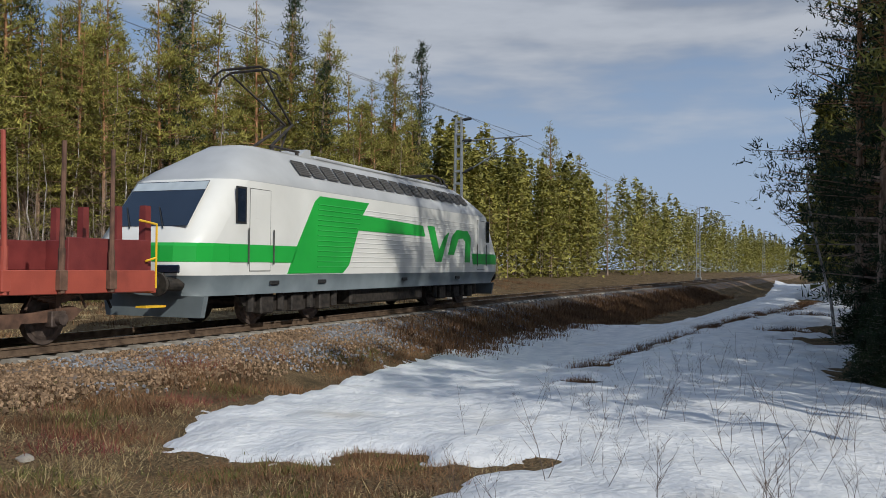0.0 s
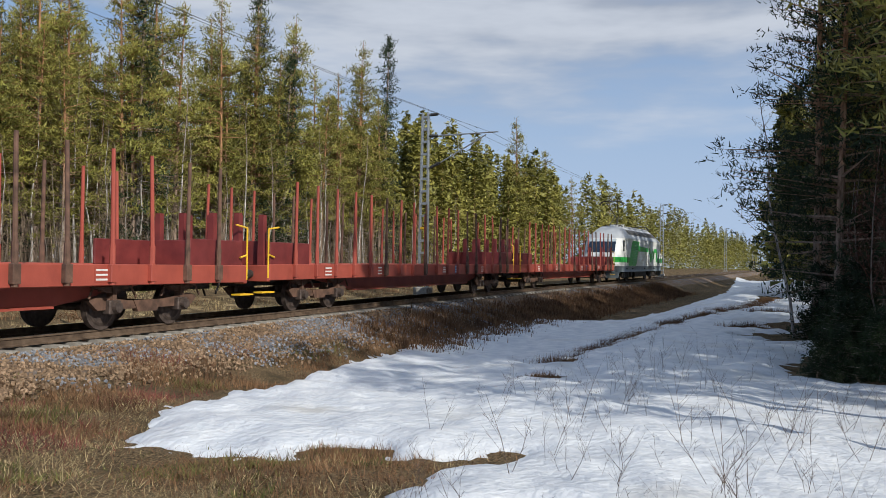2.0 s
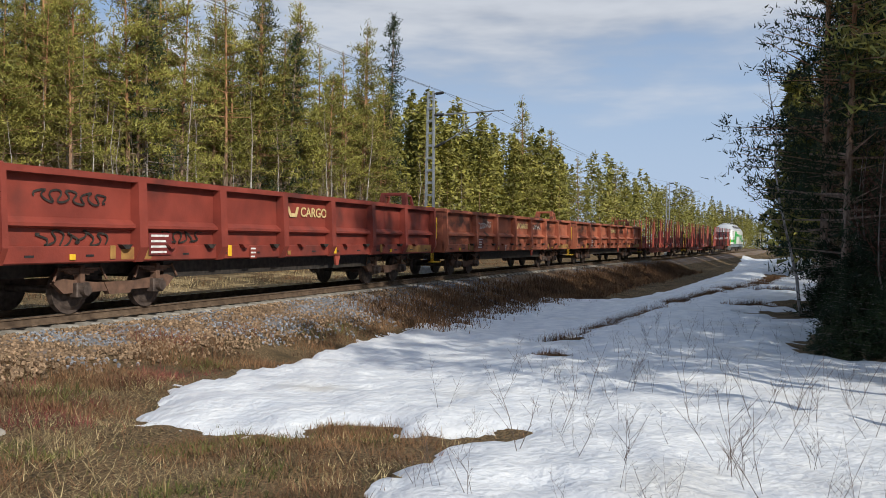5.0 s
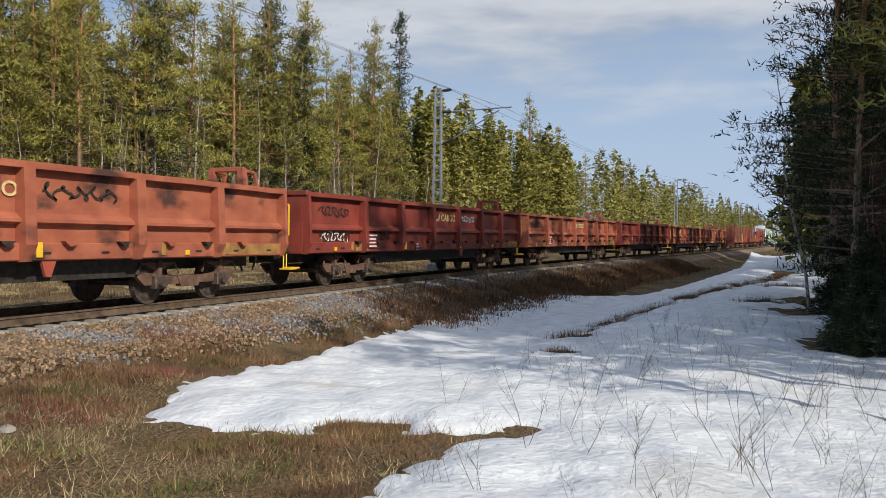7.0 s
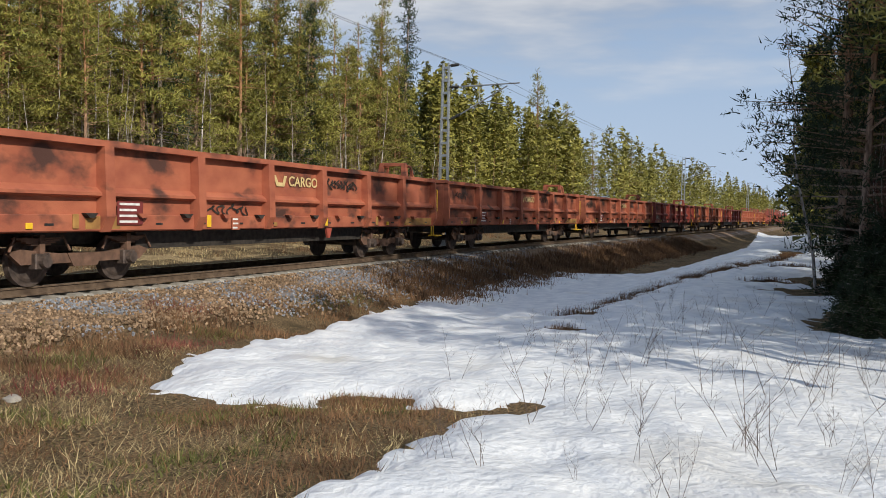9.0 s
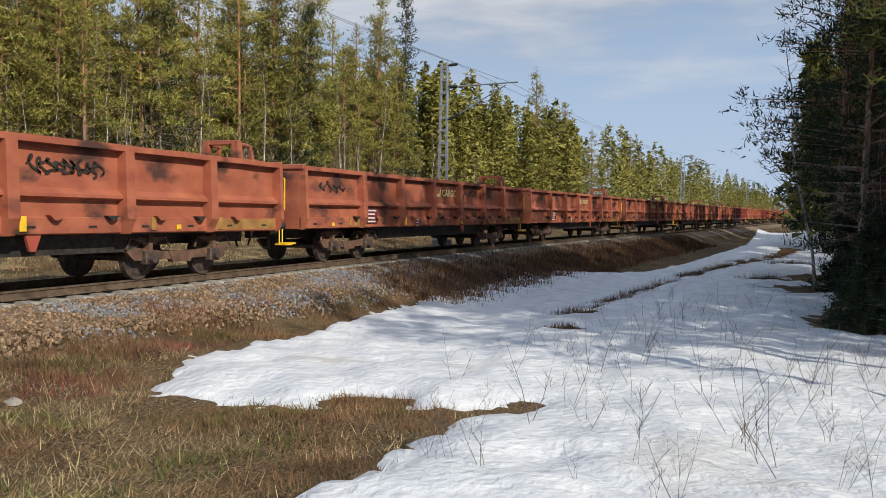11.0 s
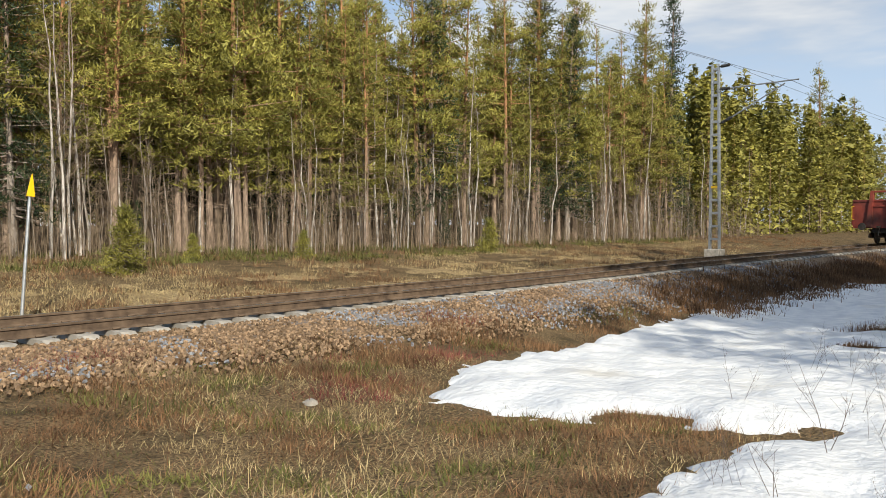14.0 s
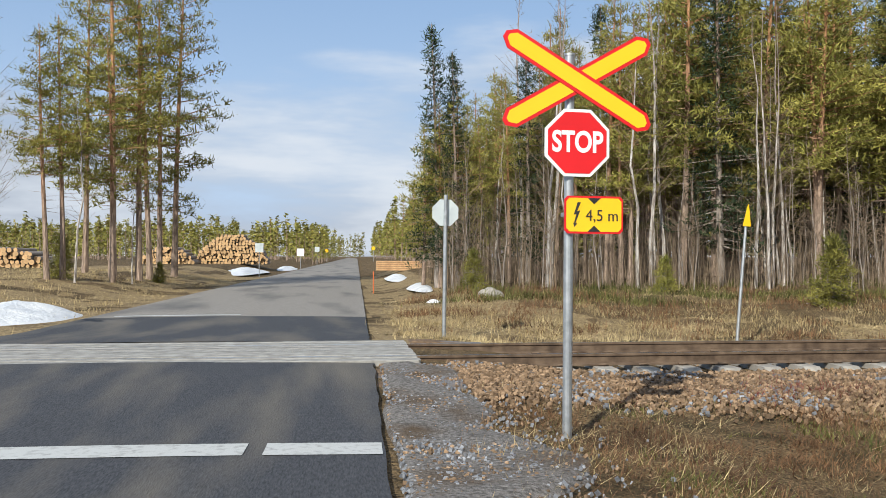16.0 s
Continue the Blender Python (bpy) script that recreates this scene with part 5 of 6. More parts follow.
def bare_tree(name, seed, height, spread, bark, twig, label, density=1.0, group="", r=None):
    """A slim leafless tree with fine upswept branches."""
    rnd = random.Random(seed)
    w = thing(name, label, "tree", group=group)
    bm, bt = bmesh.new(), bmesh.new()
    r0 = r or (0.006 * height + 0.008)
    pts = [Vector((0, 0, -0.3))]
    for k in range(1, 8):
        pts.append(Vector((pts[-1].x + rnd.gauss(0, 0.012) * height, pts[-1].y + rnd.gauss(0, 0.012) * height, height * k / 7)))
    tube(bm, pts, [r0 * (1 - k / 7.6) for k in range(8)], 6)
    for _ in range(int(height * 5 * density)):
        u = rnd.uniform(0.25, 0.99)
        k = min(6, int(u * 7))
        p = pts[k].lerp(pts[k + 1], u * 7 - k)
        a = rnd.uniform(0, 6.28)
        L = spread * rnd.uniform(0.4, 1.1) * (1.15 - u)
        q = p + Vector((math.cos(a) * L, math.sin(a) * L, L * rnd.uniform(0.5, 1.4)))
        rod(bt, p, q, 0.004 + 0.006 * L, 0.003, 3)
        for _ in range(4):
            s = rnd.uniform(0.3, 1)
            c = p.lerp(q, s)
            d = Vector((rnd.gauss(0, 1), rnd.gauss(0, 1), rnd.gauss(0.4, 0.6))).normalized() * L * rnd.uniform(0.2, 0.5)
            rod(bt, c, c + d, 0.004, 0.002, 3)
    part("trunk", bm, bark, w)
    part("crown", bt, twig, w)
    return w


def place(src, x, y, s=1.0, rz=None, first=False, sz=None, lean=1.5):
    m = Matrix.Translation((x, y, rough_ground(x, y) - 0.03)) @ Euler((radians(random.uniform(-lean, lean)), radians(random.uniform(-lean, lean)), random.uniform(0, 6.28) if rz is None else rz)).to_matrix().to_4x4() @ Matrix.Diagonal((s, s, sz or s, 1))
    if first:
        src.matrix_basis = m
        return src
    return copy_thing(src, m)


random.seed(5)
BP, BB, BG, ND, NK = M["bark_pine"], M["bark_birch"], M["bark_grey"], M["needles"], M["needles_spruce_shaded"]
pines = [pine("pine_tree", 10 + k, h, c, sp, 0.26, t, BP, ND, "tall Scots pine with an orange trunk and yellow-green needles", group="pines along the line", dead=14)
         for k, (h, c, sp, t) in enumerate(((15, 0.34, 2.1, 11), (13, 0.28, 1.9, 11), (16.5, 0.42, 2.2, 11), (12, 0.22, 1.8, 10), (14, 0.42, 2.0, 11)))]
broad_pines = [pine("broad_pine", 71 + k, h, c, sp, 0.32, 12, BP, ND, "old spreading pine with long limbs beside the road", group="roadside pines", dead=8) for k, (h, c, sp) in enumerate(((19, 0.2, 3.1), (17, 0.28, 2.6)))]
spruces = [pine("spruce_tree", 30 + k, h, 0.12, 1.5, 0.26, 5, BG, NK, "slender dark green spruce at the forest edge", group="spruces", dead=2, spire=True) for k, h in enumerate((13, 9))]
small_spruce = pine("young_spruce", 41, 2.1, 0.06, 0.75, 0.17, 5, BG, ND, "bushy young green spruce on the heath", category="sapling", group="young spruces", dead=0, spire=True)
birches = [bare_tree("birch_tree", 50 + k, h, 1.5, BB, M["twig"], "slim bare birch with a white trunk", group="birches") for k, h in enumerate((9.5, 7.5, 11))]
stems = [bare_tree("thin_sapling", 60 + k, h, 0.8, BG, M["twig"], "thin bare deciduous sapling at the wood's edge", 1.2, "saplings", 0.022) for k, h in enumerate((4.5, 6.0, 3.2))]
started = set()


def plant(src, x, y, s=1.0, sz=None):
    first = src.name not in started
    started.add(src.name)
    return place(src, x, y, s, first=first, sz=sz)


def forest_edge(x):
    """The northern edge of the cleared strip."""
    return track_y(x) + lerp_tab(x, ((0, 19), (8, 18), (30, 16.0), (60, 14.5), (400, 14.5)))


def plant_forest():
    rnd = random.Random(77)
    for k in range(196):
        x = 3.5 + 66 * rnd.random() ** 1.15
        depth = 22 * rnd.random() ** 1.6
        y = forest_edge(x) + 0.8 + depth
        if y > 25 and x < 5.5:
            continue
        big = (0.84 + 0.24 * rnd.random()) * lerp_tab(x, ((4, 0.64), (9, 0.76), (13, 1.02), (18, 1.2), (46, 1.22), (56, 1.06)))
        src = rnd.choice(pines) if rnd.random() < 0.9 else spruces[0]
        plant(src, x, y, big * 0.95, big * rnd.uniform(0.82, 1.05))
    for k in range(36):
        x = 13 + 34 * rnd.random()
        h = rnd.uniform(14.6, 16.4)
        plant(pines[(1, 3, 0)[k % 3]], x, forest_edge(x) + 0.6 + 9 * rnd.random(), rnd.uniform(1.05, 1.3), h / (13, 12, 15)[k % 3])
    # the tall trees that stand out of the wood's edge
    for k, (x, y, h) in enumerate(((29.0, 18.2, 13.8), (33.6, 18.7, 14.4), (38.9, 17.8, 14.5), (46.8, 19.6, 16.3), (46.9, 16.6, 16.5), (50.5, 15.7, 17.2), (58.6, 18.4, 18.4), (60.0, 15.2, 16.7), (68.0, 16.6, 18.0), (78.1, 13.9, 13.6), (95.6, 12.2, 16.4), (112.4, 12.5, 16.9), (119.4, 10.5, 15.3), (143.4, 9.3, 13.3), (53.5, 17.5, 15.0), (98.5, 13.5, 14.8))):
        src, own = ((spruces[0], 13.0) if k in (4, 8) else (pines[(0, 1, 3)[k % 3]], (15.0, 13.0, 12.0)[k % 3]))
        plant(src, x, y, 0.5 * (h / own) + 0.55, h / own)
    for k in range(66):
        x = 6 + 70 * rnd.random() ** 1.3
        plant(rnd.choice(birches), x, forest_edge(x) + rnd.uniform(-1.0, 3.0), rnd.uniform(0.8, 1.15))
    for k in range(190):
        x = 4 + 66 * rnd.random() ** 1.25
        plant(rnd.choice(stems), x, forest_edge(x) + rnd.uniform(-2.0, 3.0), rnd.uniform(0.7, 1.2))
    for k in range(10):
        x = 8 + 60 * rnd.random()
        plant(spruces[1], x, forest_edge(x) + rnd.uniform(-0.8, 1.5), rnd.uniform(0.35, 0.8))
    for x, y, s in ((14.7, 10.9, 0.95), (11.5, 15.8, 0.6), (35, 11.6, 0.8), (19, 13.5, 0.5), (24, 13, 0.55), (4.9, 17, 0.7)):
        plant(small_spruce, x, y, s)
    # the wood along the eastern side of the road
    for k in range(36):
        y = 24 + 170 * rnd.random() ** 1.5
        x = road_x(y) + 4.2 + 0.02 * y + 14 * rnd.random() ** 1.5
        plant(rnd.choice(pines), x, y, rnd.uniform(0.58, 0.74) + 0.22 * smooth(35, 110, y))
    # the stand on the western side
    for x, y, s, q in ((-11.4, 23.2, 0.95, 4), (-11.0, 23.9, 1.0, 4), (-9.5, 26.0, 1.0, 4), (-9.3, 30.4, 1.12, 2), (-9.2, 34.5, 1.12, 2)):
        plant(pines[q], x, y, s)
    for x, y, s, q in ((-10.3, 29.2, 1.0, 0), (-9.25, 32.4, 1.0, 1), (-9.0, 38, 1.05, 0), (-12.6, 33, 0.95, 1)):
        plant(broad_pines[q], x, y, s)
    for x, y, s, q in ((-10.3, 23.2, 0.85, 0), (-13.0, 22, 1.0, 2), (-9.0, 27.5, 0.7, 1), (-15, 26, 1.1, 2), (-16, 30, 1.0, 0), (14, 36, 1.2, 2)):
        plant(birches[q], x, y, s)
    for x, y, s in ((-11.2, 24.4, 0.9), (-8.6, 31.5, 0.5)):
        plant(small_spruce, x, y, s)


plant_forest()


def south_wood():
    """Dense trees on the southern side, nearest the line of sight; dark needles paint their shade."""
    rnd = random.Random(31)
    # ordinary pines whose shade is put into a much darker needle colour
    near = [pine("dark_pine", 90 + k, h, c, sp, 0.22, 17, BP, NK, "dense pine at the edge of the snow, needles coloured dark for shade", group="southern pines", dead=26) for k, (h, c, sp) in enumerate(((14.5, 0.13, 2.9), (15.5, 0.18, 3.0), (12.5, 0.1, 2.6)))]
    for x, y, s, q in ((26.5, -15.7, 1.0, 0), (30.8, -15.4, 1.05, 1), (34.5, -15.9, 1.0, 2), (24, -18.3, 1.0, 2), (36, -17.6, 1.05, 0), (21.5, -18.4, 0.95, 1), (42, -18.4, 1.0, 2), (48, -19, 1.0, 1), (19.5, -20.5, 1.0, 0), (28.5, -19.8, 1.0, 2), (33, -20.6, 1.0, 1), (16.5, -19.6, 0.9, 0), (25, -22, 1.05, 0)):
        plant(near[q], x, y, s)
    for k in range(26):
        x = 12 + 90 * rnd.random()
        y = min(-19.5, track_y(x) - 15) - 12 * rnd.random()
        plant(rnd.choice(near), x, y, rnd.uniform(0.8, 1.05))
    for k in range(46):
        x = 9.0 + k * 1.3 + rnd.uniform(-0.6, 0.6)
        plant(pines[(0, 2, 4)[k % 3]], x, -16.9 - 0.03 * x - 1.9 * (k % 2) + rnd.uniform(-0.5, 0.5), rnd.uniform(0.93, 1.05) * lerp_tab(x, ((9, 0.82), (14.5, 0.86), (17, 1.25), (22, 1.42), (29, 1.42), (33, 1.22), (80, 1.22))))
    # tall pines further back in the wood
    for k in range(11):
        plant(pines[(2, 4)[k % 2]], 14.5 + k * 1.6 + rnd.uniform(-0.5, 0.5), -21.5 - 2.0 * (k % 3) * 0.5, rnd.uniform(1.4, 1.6))
    shrubs = [bare_tree("bare_birch_thicket", 120 + k, h, 1.3, BB if k == 0 else BG, M["twig_red"], "reddish bare birch sapling in the thicket", 1.8, "thicket birches", 0.03) for k, h in enumerate((8.0, 6.5, 5.0))]
    for k in range(64):
        x = 18 + 26 * rnd.random()
        plant(shrubs[k % 3], x, -15.6 - 3.2 * rnd.random() - 0.02 * x, rnd.uniform(0.8, 1.15))
    lone = bare_tree("birch_tree", 140, 8.5, 1.5, BB, M["twig"], "slim white birch at the edge of the snow", 1.3)
    lone.matrix_basis = Matrix.Translation((29.7, -14.7, rough_ground(29.7, -14.7) - 0.05)) @ Euler((radians(-7), radians(2), 0.4)).to_matrix().to_4x4()
    # the young spruce again, with the shade under the pines coloured in
    shaded_spruce = pine("young_spruce", 43, 2.1, 0.04, 0.8, 0.16, 6, BG, NK, "young spruce under the southern pines, needles coloured dark for shade", category="sapling", group="dark young spruces", dead=0, spire=True)
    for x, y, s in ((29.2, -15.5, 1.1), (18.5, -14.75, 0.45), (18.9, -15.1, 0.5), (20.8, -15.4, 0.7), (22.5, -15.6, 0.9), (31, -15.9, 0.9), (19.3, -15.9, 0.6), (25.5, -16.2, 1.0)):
        plant(shaded_spruce, x, y, s)


south_wood()


def far_woods():
    """Distant forest as one mass of small trees."""
    rnd = random.Random(9)
    verts, faces, idx = [], [], []

    def one(x, y, h, n=170, s0=0.3, low=0.12):
        z = rough_ground(x, y)
        b = len(verts)
        r = 0.09
        verts.extend([(x - r, y, z), (x + r, y, z), (x, y, z + h)])
        faces.append((b, b + 1, b + 2))
        idx.append(1)
        for _ in range(n):
            u = low + (1 - low) * (math.floor(rnd.uniform(0.0, 1.0) ** 0.85 * 17.5) / 17) + rnd.gauss(0, 0.016)
            rr = (1.75 * max(0.0, 1 - u) ** 0.8 + 0.15) * (h / 12)
            a = rnd.uniform(0, 6.28)
            q = rnd.random() ** 0.5 * rr
            c = Vector((x + math.cos(a) * q, y + math.sin(a) * q, z + h * u))
            b = len(verts)
            s = s0 * h / 12
            for _ in range(3):
                verts.append(c + Vector((rnd.gauss(0, s), rnd.gauss(0, s), rnd.gauss(0, s * 0.7))))
            faces.append((b, b + 1, b + 2))
            idx.append(0)
    for _ in range(420):
        x = 105 + 420 * rnd.random() ** 1.3
        one(x, track_y(x) + 14.5 + 26 * rnd.random() ** 1.5, rnd.uniform(10, 15), 300, 0.21, 0.25 if rnd.random() < 0.3 else 0.0)
    for _ in range(210):
        x = 62 + 50 * rnd.random()
        one(x, track_y(x) + 15.5 + 22 * rnd.random() ** 1.4, rnd.uniform(10.5, 14.5), 760, 0.165, 0.25 if rnd.random() < 0.4 else 0.0)
    for _ in range(160):
        x = 95 + 400 * rnd.random()
        one(x, track_y(x) - 14 - 30 * rnd.random(), rnd.uniform(10, 15))
    for _ in range(800):
        y = 140 + 200 * rnd.random()
        one(-8 + 0.03 * y - 140 * rnd.random() ** 1.1, y, rnd.uniform(6, 10) * (y / 200) ** 0.5, 90, 0.45)
    for _ in range(70):
        x = 62 + 70 * rnd.random()
        one(x, track_y(x) - 13.5 - 6 * rnd.random(), rnd.uniform(12.5, 16), 420, 0.3)
    for _ in range(130):
        x = 125 + 330 * rnd.random()
        one(x, track_y(x) - 8.5 - 12 * rnd.random(), rnd.uniform(5, 11))
    for _ in range(430):
        x = 2 + 120 * rnd.random()
        y = max(forest_edge(x), 20) + 22 + 35 * rnd.random()
        if x > road_x(y) + 6:
            one(x, y, rnd.uniform(9, 13))
    for _ in range(60):
        one(rnd.uniform(-30, 60), 470 + 50 * rnd.random(), rnd.uniform(11, 15), 90, 0.5)
    for _ in range(160):
        y = 190 + 260 * rnd.random()
        one(road_x(y) + 7 + 30 * rnd.random(), y, rnd.uniform(11, 15))
    ob = from_lists("far_woods", verts, faces, [ND, BP], None, False, idx)
    tagged(ob, "distant pine forest closing the view", "forest", kind="stuff")


far_woods()


def underbrush():
    """Fine bare stems that fill the edge of the wood."""
    rnd = random.Random(15)
    verts, faces = [], []
    for _ in range(7500):
        x = 4 + 70 * rnd.random() ** 1.2
        y = forest_edge(x) - 1.5 + 12 * rnd.random() ** 1.4
        z, h = ground(x, y) - 0.1, rnd.uniform(0.5, 6.0) * rnd.uniform(0.2, 1.0)
        a, r = rnd.uniform(0, 6.28), rnd.uniform(0.006, 0.014)
        dx, dy = rnd.gauss(0, 0.07) * h, rnd.gauss(0, 0.07) * h
        b = len(verts)
        verts.extend([(x - math.cos(a) * r, y - math.sin(a) * r, z), (x + math.cos(a) * r, y + math.sin(a) * r, z), (x + dx, y + dy, z + h)])
        faces.append((b, b + 1, b + 2))
        for _ in range(3):
            u, L, q = rnd.uniform(0.3, 0.9), rnd.uniform(0.2, 0.6), rnd.uniform(0, 6.28)
            px, py, pz = x + dx * u, y + dy * u, z + h * u
            b = len(verts)
            verts.extend([(px, py, pz - 0.008), (px, py, pz + 0.008), (px + math.cos(q) * L, py + math.sin(q) * L, pz + L * 0.8)])
            faces.append((b, b + 1, b + 2))
    tagged(from_lists("underbrush", verts, faces, M["twig"]), "brown haze of bare twigs at the edge of the pine wood", "undergrowth", kind="stuff")


underbrush()


# ---- low growth ----
def tussocks(name, label, mat, spots, seed, blades, height, spread, width, lean=0.5):
    rnd = random.Random(seed)
    verts, faces = [], []
    for x, y, k in spots:
        for _ in range(int(blades * k)):
            px, py = x + rnd.gauss(0, spread * k), y + rnd.gauss(0, spread * k)
            z = rough_ground(px, py) - 0.02
            a = rnd.uniform(0, 6.28)
            L = height * k * rnd.uniform(0.5, 1.2)
            d = Vector((math.cos(a) * lean * rnd.random(), math.sin(a) * lean * rnd.random(), 1)).normalized() * L
            s = Vector((-math.sin(a + rnd.random()), math.cos(a), 0)) * width * rnd.uniform(0.6, 1.3)
            b = len(verts)
            verts.extend([(px - s.x, py - s.y, z), (px + s.x, py + s.y, z), (px + d.x + s.x * 0.3, py + d.y + s.y * 0.3, z + d.z)])
            faces.append((b, b + 1, b + 2))
    ob = from_lists(name, verts, faces, mat)
    return tagged(ob, label, "undergrowth", kind="stuff")


def bare_heath(x, y):
    """Whether low plants may stand here: off the snow, the road, the deck and the ballast crown."""
    e = x - road_x(y)
    return not (-7.4 < e < 0.7) and abs(y - track_y(x)) > 2.6 and (y > -3.5 or x < 4 or snow_margin(x, y) < -0.05)


def spots(n, x0, x1, y0, y1, seed, k0=0.6, k1=1.2, patch=0.0, scale=0.5, off=0.0, ex=1.0):
    rnd = random.Random(seed)
    out = []
    while n > 0:
        n -= 1
        x, y = x0 + (x1 - x0) * rnd.random() ** ex, y0 + (y1 - y0) * rnd.random()
        if bare_heath(x, y) and n2(x, y, scale, off) > patch:
            out.append((x, y, rnd.uniform(k0, k1)))
    return out


tussocks("dry_grass", "matted pale dry grass from last year", M["dry_grass"], spots(3600, 0.9, 11, -13.2, -2.6, 1, patch=0.06, scale=0.7, off=4.0), 1, 20, 0.12, 0.12, 0.004, 3.5)
tussocks("straw_litter", "flattened pale straw litter over the heath", M["dry_grass"], spots(4200, 0.9, 11, -13.6, -2.9, 21, patch=0.0, scale=0.6, off=70.0), 13, 16, 0.22, 0.18, 0.004, 9.0)
tussocks("dead_stems", "tangled brown dead stems lying over the heath", M["heather"], spots(4200, 0.9, 11, -13.4, -2.7, 61, patch=-0.5, off=81.0), 61, 13, 0.2, 0.2, 0.0035, 8.0)
tussocks("dry_grass", "pale dry grass in the cleared strip beyond the track", M["dry_grass"], spots(3000, 1, 60, 2.6, 12, 2, patch=-0.1, off=4.0, ex=1.6), 2, 16, 0.2, 0.22, 0.007, 1.6)
tussocks("straw_litter", "flattened straw on the sandy bank beyond the track", M["dry_grass"], spots(2600, 0.8, 16, 2.6, 17, 24, patch=-0.2, off=90.0, ex=1.3), 24, 18, 0.24, 0.3, 0.008, 8.0)
tussocks("dry_grass", "pale dry grass on the verge west of the road", M["dry_grass"], spots(1500, -22, -6.2, 2.5, 45, 22, patch=-0.3, off=4.0), 22, 18, 0.2, 0.3, 0.009, 1.6)
tussocks("heather", "rusty brown heather carpet beside the embankment", M["heather"], spots(5200, 1.6, 13, -13.4, -2.6, 3, 0.6, 1.4, patch=-0.02, scale=0.6, off=14.0), 3, 34, 0.13, 0.13, 0.0045, 3.2)
tussocks("heather", "brown heather on the embankment slope", M["heather"], spots(3400, 8, 70, -6.2, -2.9, 4, patch=-0.2, off=24.0, ex=1.25), 4, 30, 0.17, 0.17, 0.007, 1.3)
tussocks("heather", "russet heather and bilberry beyond the track", M["heather"], spots(2200, 2, 75, 4.2, 17, 5, patch=0.02, off=31.0, ex=1.4), 5, 30, 0.3, 0.26, 0.009, 1.8)
tussocks("heather", "shaggy dark heather along the shaded embankment", M["heather"], [(x, track_y(x) + s, k) for x, s, k in ((22 + 60 * random.random(), -2.6 - 2.6 * random.random(), random.uniform(0.6, 1.4)) for _ in range(1700))], 23, 22, 0.3, 0.28, 0.018, 1.0)
tussocks("red_heather", "red-brown heather clumps at the foot of the ballast", M["heather_red"],
         [(13.2, -2.8, 2.2), (13.7, -3.0, 2.0), (15.9, -3.0, 1.8), (5.6, -2.6, 1.6), (6.1, -2.7, 1.8), (6.6, -2.8, 1.5), (4.2, -2.7, 1.0), (11.2, -4.6, 1.6), (10.5, -4.9, 1.6), (9.0, -4.2, 1.2), (10.9, -5.0, 1.3), (12, -4.9, 1.1), (8.0, -3.6, 1.0), (5.0, -3.0, 1.6), (5.4, -3.1, 1.4), (3.1, -3.4, 1.0), (7.2, -5.9, 1.5), (7.6, -6.3, 1.4), (7.9, -5.6, 1.5), (8.6, -5.7, 1.3)], 6, 120, 0.13, 0.16, 0.005, 2.4)
tussocks("green_shrub", "low green lingonberry and juniper clumps", M["green_shrub"],
         [(11.6, -2.9, 1.3), (12.4, -4.4, 2.0), (12.6, -4.6, 1.6), (18.5, -3.9, 2.0), (17.6, -3.7, 1.8), (19.4, -3.8, 2.0), (8.8, -4.95, 2.0), (8.4, -5.2, 1.8), (8.3, -8.0, 1.2), (10.1, -3.0, 1.2), (5.4, -5.4, 1.8), (5.9, -5.8, 1.8), (4.9, -4.9, 1.4), (6.4, -5.0, 1.3)] + spots(420, 2.5, 10, -12, -3.5, 8, 0.5, 1.2, 0.12, 0.6, 40.0), 7, 60, 0.12, 0.13, 0.008, 2.4)
tussocks("green_shrub", "green bilberry shrubs below the pines", M["green_shrub"], spots(1700, 3, 60, 11, 20, 9, 0.6, 1.3, -0.02, 0.4, 50.0, 1.3), 8, 26, 0.32, 0.28, 0.016, 2.0)
tussocks("green_moss", "olive green moss and low grass tufts", M["green_shrub"], spots(1500, 1.2, 10, -13.3, -3.2, 18, 0.5, 1.0, 0.02, 1.1, 60.0), 12, 40, 0.07, 0.1, 0.005, 3.0)
tussocks("heather", "dark heather showing through the snow", M["heather"], [(x, lerp_tab(x, STRIP) + random.gauss(0, 0.3), random.uniform(0.8, 1.9)) for x in [21 + 0.16 * k for k in range(240)]] + [(17.0 + random.gauss(0, 0.3), -9.6 + random.gauss(0, 0.2), 1.0) for _ in range(12)] + [(33.3 + random.gauss(0, 0.4), -13.3 + random.gauss(0, 0.5), 1.6) for _ in range(10)] + [(44 + random.gauss(0, 0.6), -14 + random.gauss(0, 0.5), 1.8) for _ in range(10)] + [(8.3 + random.gauss(0, 0.25), -9.55 + random.gauss(0, 0.25), 0.7) for _ in range(16)], 10, 40, 0.16, 0.12, 0.007, 0.9)


